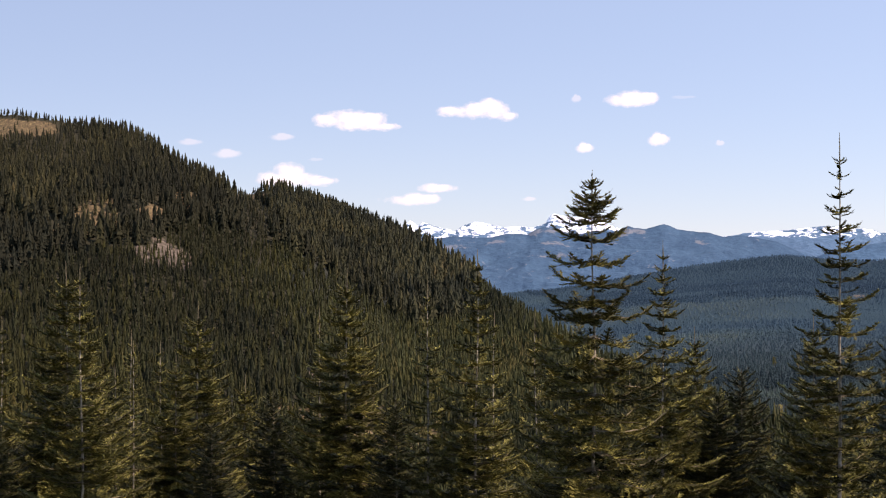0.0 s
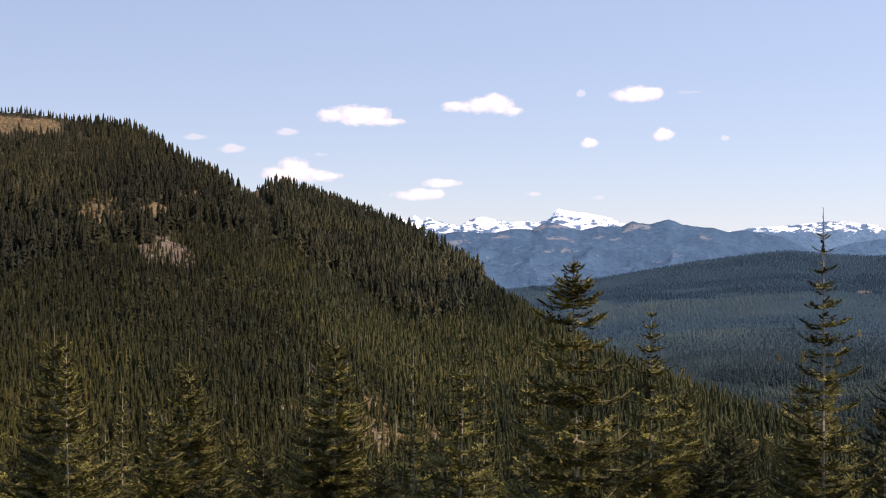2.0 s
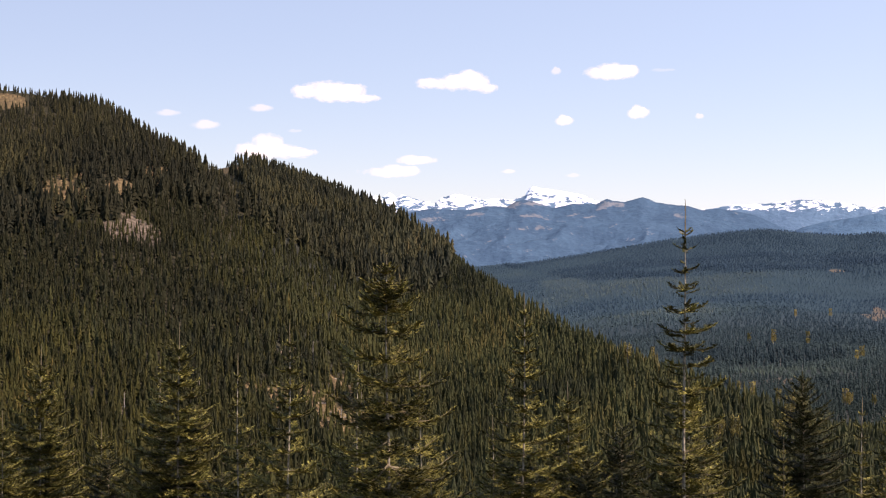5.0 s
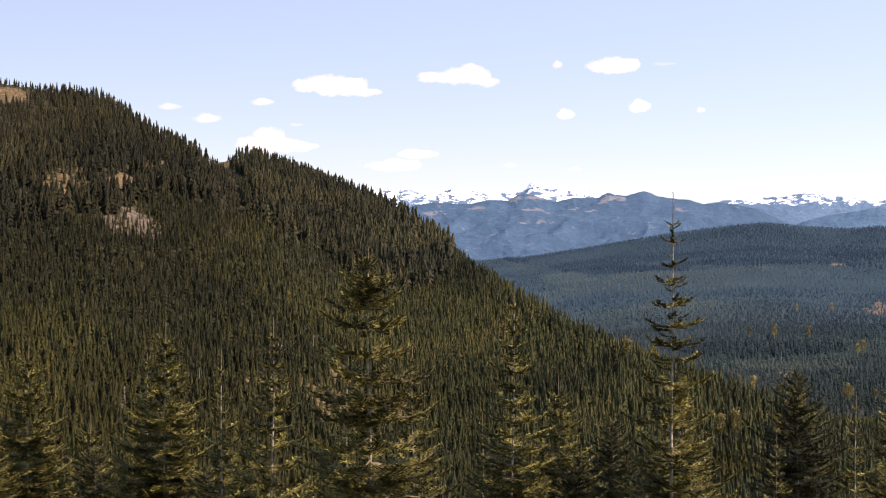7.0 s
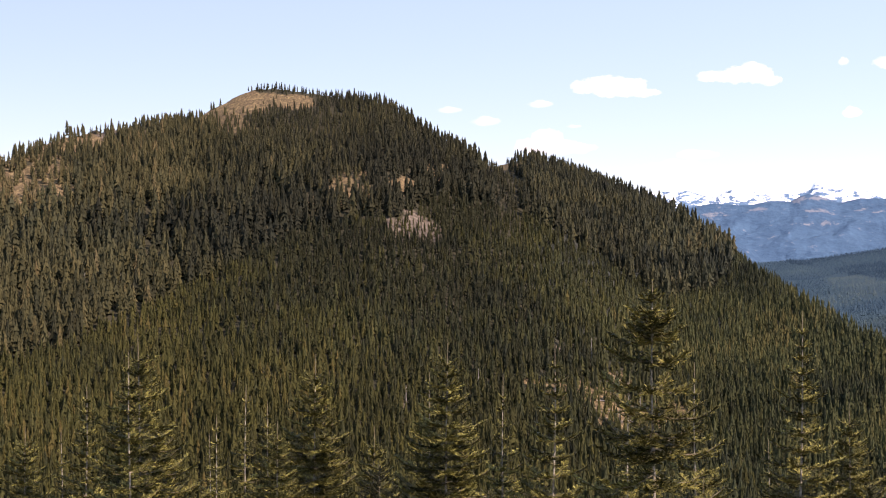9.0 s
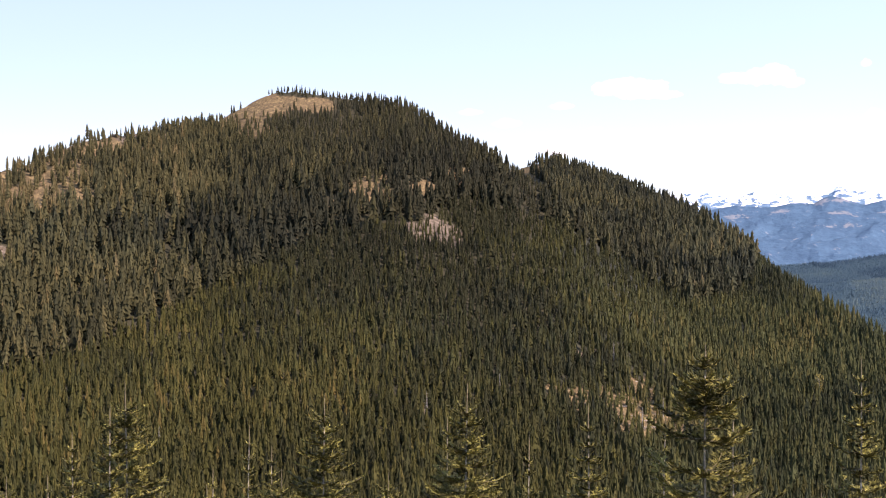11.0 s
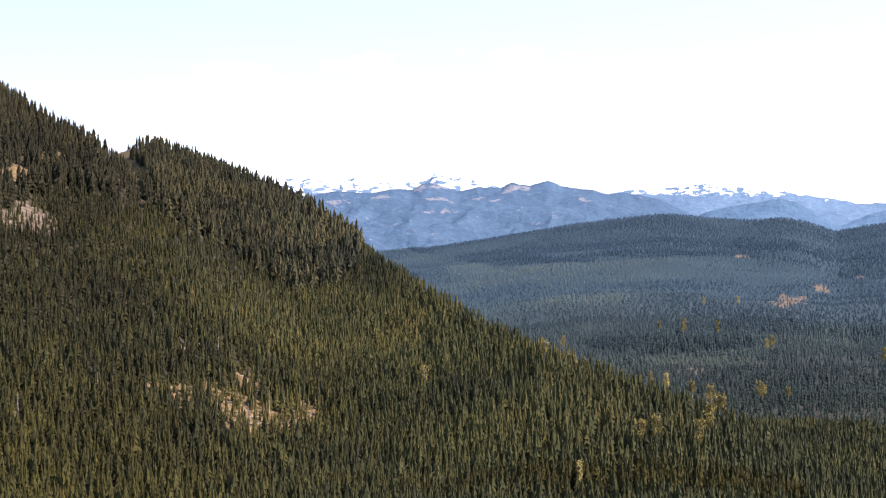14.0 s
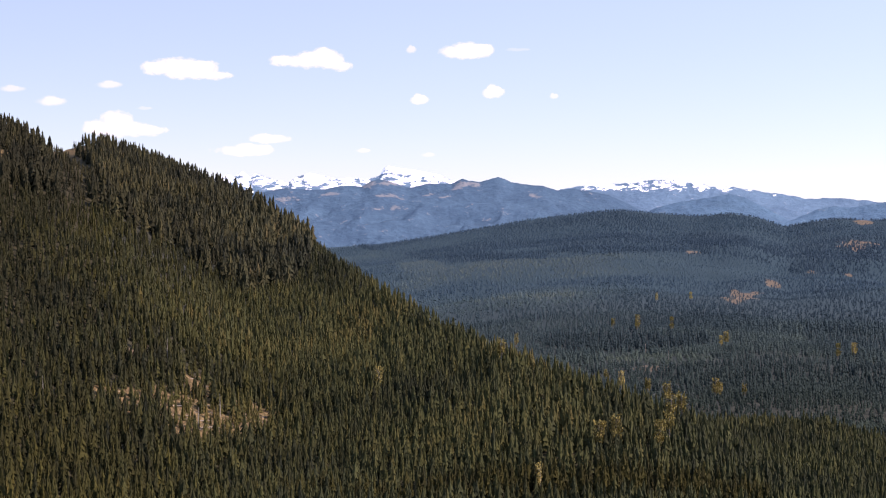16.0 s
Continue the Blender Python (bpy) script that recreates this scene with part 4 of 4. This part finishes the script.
spire_rng = np.random.default_rng(41)
SPIRES = [build_spire(spire_rng) for _ in range(8)]
for n, (tx, ty, th) in enumerate(LONE):
    spot = pose(tx, ty, float(land(np.array([tx]), np.array([ty]))[0]) - 0.1, 0, 0, float(spire_rng.uniform(0, 360))) @ Matrix.Scale(float(th), 4)
    if n < len(SPIRES):
        SPIRES[n].matrix_world = spot
    else:
        copy_thing(SPIRES[n % len(SPIRES)], pose(0, 0, 0)).matrix_basis = spot


# ---- yellow broadleaf trees along the stream ----
def build_aspen(seed):
    """A slim broadleaf tree 1 m high, to be scaled: trunk, limbs and a loose crown of leaf clumps."""
    rng = random.Random(seed)
    tree = new("aspen_tree")
    tagged(tree, "slim autumn-yellow broadleaf tree among dark conifers", "tree", "yellow trees in the valley")
    trunk = Shape()
    trunk.tube([Vector((0, 0, 0)), Vector((0.01, 0, 0.45)), Vector((0, 0.01, 0.92))], [0.02, 0.012, 0.003], 6)
    part("trunk", trunk.mesh("trunk", [M_SNAG]), None, tree, "pale bark")
    limbs, ends = Shape(), []
    for _ in range(11):
        z, ang = rng.uniform(0.25, 0.8), rng.uniform(0, 6.28)
        reach = 0.14 * (1.05 - abs(z - 0.45))
        tip = Vector((math.cos(ang) * reach, math.sin(ang) * reach, z + 0.14))
        limbs.tube([Vector((0, 0, z)), tip], [0.006, 0.002], 4)
        ends.append(tip)
    part("limbs", limbs.mesh("limbs", [M_SNAG]), None, tree)
    crown = Shape()
    for _ in range(420):
        c = rng.choice(ends) * rng.uniform(0.55, 1.0)
        p = Vector((c.x, c.y, 0)) + Vector((rng.gauss(0, 0.024), rng.gauss(0, 0.024), min(0.98, rng.choice(ends).z + rng.gauss(0, 0.07))))
        d = Vector((rng.gauss(0, 1), rng.gauss(0, 1), rng.gauss(0, 1))).normalized()
        crown.blade(p, d, d.orthogonal().normalized(), rng.uniform(0.04, 0.07), rng.uniform(0.016, 0.026))
    me = crown.mesh("crown", [M_YELLOW])
    attach(me, "tint", np.full(len(me.vertices), rng.uniform(0.3, 0.7)))
    part("crown", me, None, tree, "yellow leaves")
    return tree


ASPENS = [build_aspen(60 + k) for k in range(4)]
ASPEN_SPOTS = [(221, 899), (230, 980), (263, 946), (263, 940), (268, 953), (276, 930), (120, 607), (121, 607), (127, 609),
               (159, 635), (154, 632), (350, 1231), (355, 1234), (284, 1326), (303, 1318), (329, 1303), (424, 1141), (225, 1082), (218, 1001), (143, 606), (94, 585), (149, 615),
               (426, 1144), (405, 1122), (199, 1314), (95, 687), (44, 698), (429, 1610), (384, 1574)]
for n, (tx, ty) in enumerate(ASPEN_SPOTS):
    size = 12.5 * place_rng.uniform(0.8, 1.25)
    spot = pose(tx, ty, float(land(np.array([float(tx)]), np.array([float(ty)]))[0]) - 0.1, 0, 0, place_rng.uniform(0, 360)) @ Matrix.Scale(size, 4)
    if n < 4:
        ASPENS[n].matrix_world = spot
    else:
        copy_thing(ASPENS[n % 4], pose(0, 0, 0)).matrix_basis = spot


# ---- dead trees and fallen logs ----
def build_snag(seed):
    rng = random.Random(seed)
    snag = new("dead_tree")
    tagged(snag, "bleached dead conifer trunk with broken branch stubs", "tree", "dead trees on the hillside")
    trunk = Shape()
    trunk.tube([Vector((0, 0, 0)), Vector((0.01, 0.005, 0.5)), Vector((0.0, 0.01, 1.0))], [0.02, 0.014, 0.004], 7)
    part("trunk", trunk.mesh("trunk", [M_SNAG]), None, snag)
    stubs = Shape()
    for _ in range(14):
        z, ang = rng.uniform(0.3, 0.93), rng.uniform(0, 6.28)
        length = rng.uniform(0.03, 0.09)
        stubs.tube([Vector((0, 0, z)), Vector((math.cos(ang) * length, math.sin(ang) * length, z - 0.015))], [0.005, 0.002], 4)
    part("branch_stubs", stubs.mesh("branch_stubs", [M_SNAG]), None, snag)
    return snag


SNAGS = [build_snag(80 + k) for k in range(2)]
for n, (tx, ty) in enumerate([(-88, 643), (-286, 702), (-290, 649), (-271, 710), (-114, 619), (-212, 579), (283, 1206), (289, 1159), (-30, 655), (-22, 668), (-45, 700)]):
    spot = pose(tx, ty, float(land(np.array([float(tx)]), np.array([float(ty)]))[0]) - 0.2, 0, 0, place_rng.uniform(0, 360)) @ Matrix.Scale(9.5 * place_rng.uniform(0.8, 1.2), 4)
    if n < 2:
        SNAGS[n].matrix_world = spot
    else:
        copy_thing(SNAGS[n % 2], pose(0, 0, 0)).matrix_basis = spot


def build_log(seed):
    rng = random.Random(seed)
    shape = Shape()
    pts = [Vector((q * 1.6 - 3.2, rng.uniform(-0.1, 0.1), 0.25)) for q in range(5)]
    shape.tube(pts, [0.26, 0.24, 0.21, 0.17, 0.12], 8)
    n = len(shape.v)
    shape.f += [(0, k + 1, k) for k in range(1, 7)] + [(n - 8, n - 8 + k, n - 8 + k + 1) for k in range(1, 7)]
    shape.m += [0] * 12
    return tagged(new("fallen_log", shape.mesh("fallen_log", [M_SNAG])), "bleached fallen log lying in the dry clearing", "log", "logs in the clearings")


log_rng = np.random.default_rng(77)
lx, ly = scatter(log_rng, -6, 1, 590, 730, 6.0)
_, _, log_share = openings(lx, ly, land(lx, ly))
open_spots = np.nonzero(log_share < 0.72)[0]
LOGS = [build_log(90 + k) for k in range(3)]
for n, k in enumerate(log_rng.choice(open_spots, min(42, len(open_spots)), replace=False)):
    tx, ty = float(lx[k]), float(ly[k])
    spot = pose(tx, ty, float(land(np.array([tx]), np.array([ty]))[0]), 0, 0, float(log_rng.uniform(-40, 40))) @ Matrix.Scale(float(log_rng.uniform(0.6, 1.1)), 4)
    if n < 3:
        LOGS[n].matrix_world = spot
    else:
        copy_thing(LOGS[n % 3], pose(0, 0, 0)).matrix_basis = spot


# ---- rock outcrops on the hill ----
def build_outcrop(seed, size):
    """A craggy outcrop: a lump cut by flat faces and broken by ledges."""
    rng = random.Random(seed)
    bm = bmesh.new()
    bmesh.ops.create_icosphere(bm, subdivisions=3, radius=1.0)
    cuts = [(Vector((rng.gauss(0, 1), rng.gauss(0, 1), rng.gauss(0, 0.7))).normalized(), rng.uniform(0.55, 0.85)) for _ in range(9)]
    for v in bm.verts:
        for n, d in cuts:
            over = v.co.dot(n) - d
            if over > 0:
                v.co -= n * over
        v.co *= 1 + 0.12 * noise.noise(v.co * 3 + Vector((seed, 0, 0)))
        v.co.z = round(v.co.z * 5) / 5 * 0.35 + v.co.z * 0.3
        v.co *= size
    me = bpy.data.meshes.new("rock_outcrop")
    bm.to_mesh(me)
    bm.free()
    me.materials.append(M_ROCK)
    return tagged(new("rock_outcrop", me), "brown craggy rock outcrop on the open hillside", "rock", "outcrops on the hill")


rock_n = Nodes("brown_crag")
rock_f = rock_n.noise(0.8, 6.0, 0.7)
rock_n.bump(rock_f, 0.8, 0.4)
M_ROCK = rock_n.done(rock_n.ramp(rock_f, [(0.35, (0.040, 0.031, 0.022)), (0.6, (0.13, 0.10, 0.07)), (0.75, (0.24, 0.195, 0.145))]), 0.9, 0.15)
crag_rng = np.random.default_rng(15)
cx, cy = scatter(crag_rng, -26, -3, 560, 1040, 9.0)
_, crag_rock, _ = openings(cx, cy, land(cx, cy))
crag_spots = np.nonzero(crag_rock > 0.5)[0]
CRAGS = [build_outcrop(k, 1.0) for k in range(4)]
for n, k in enumerate(crag_rng.choice(crag_spots, min(34, len(crag_spots)), replace=False)):
    tx, ty = float(cx[k]), float(cy[k])
    spot = pose(tx, ty, float(land(np.array([tx]), np.array([ty]))[0]) - 0.2, 0, 0, float(crag_rng.uniform(0, 360))) @ Matrix.Scale(float(crag_rng.uniform(1.0, 2.8)), 4)
    if n < 4:
        CRAGS[n].matrix_world = spot
    else:
        copy_thing(CRAGS[n % 4], pose(0, 0, 0)).matrix_basis = spot
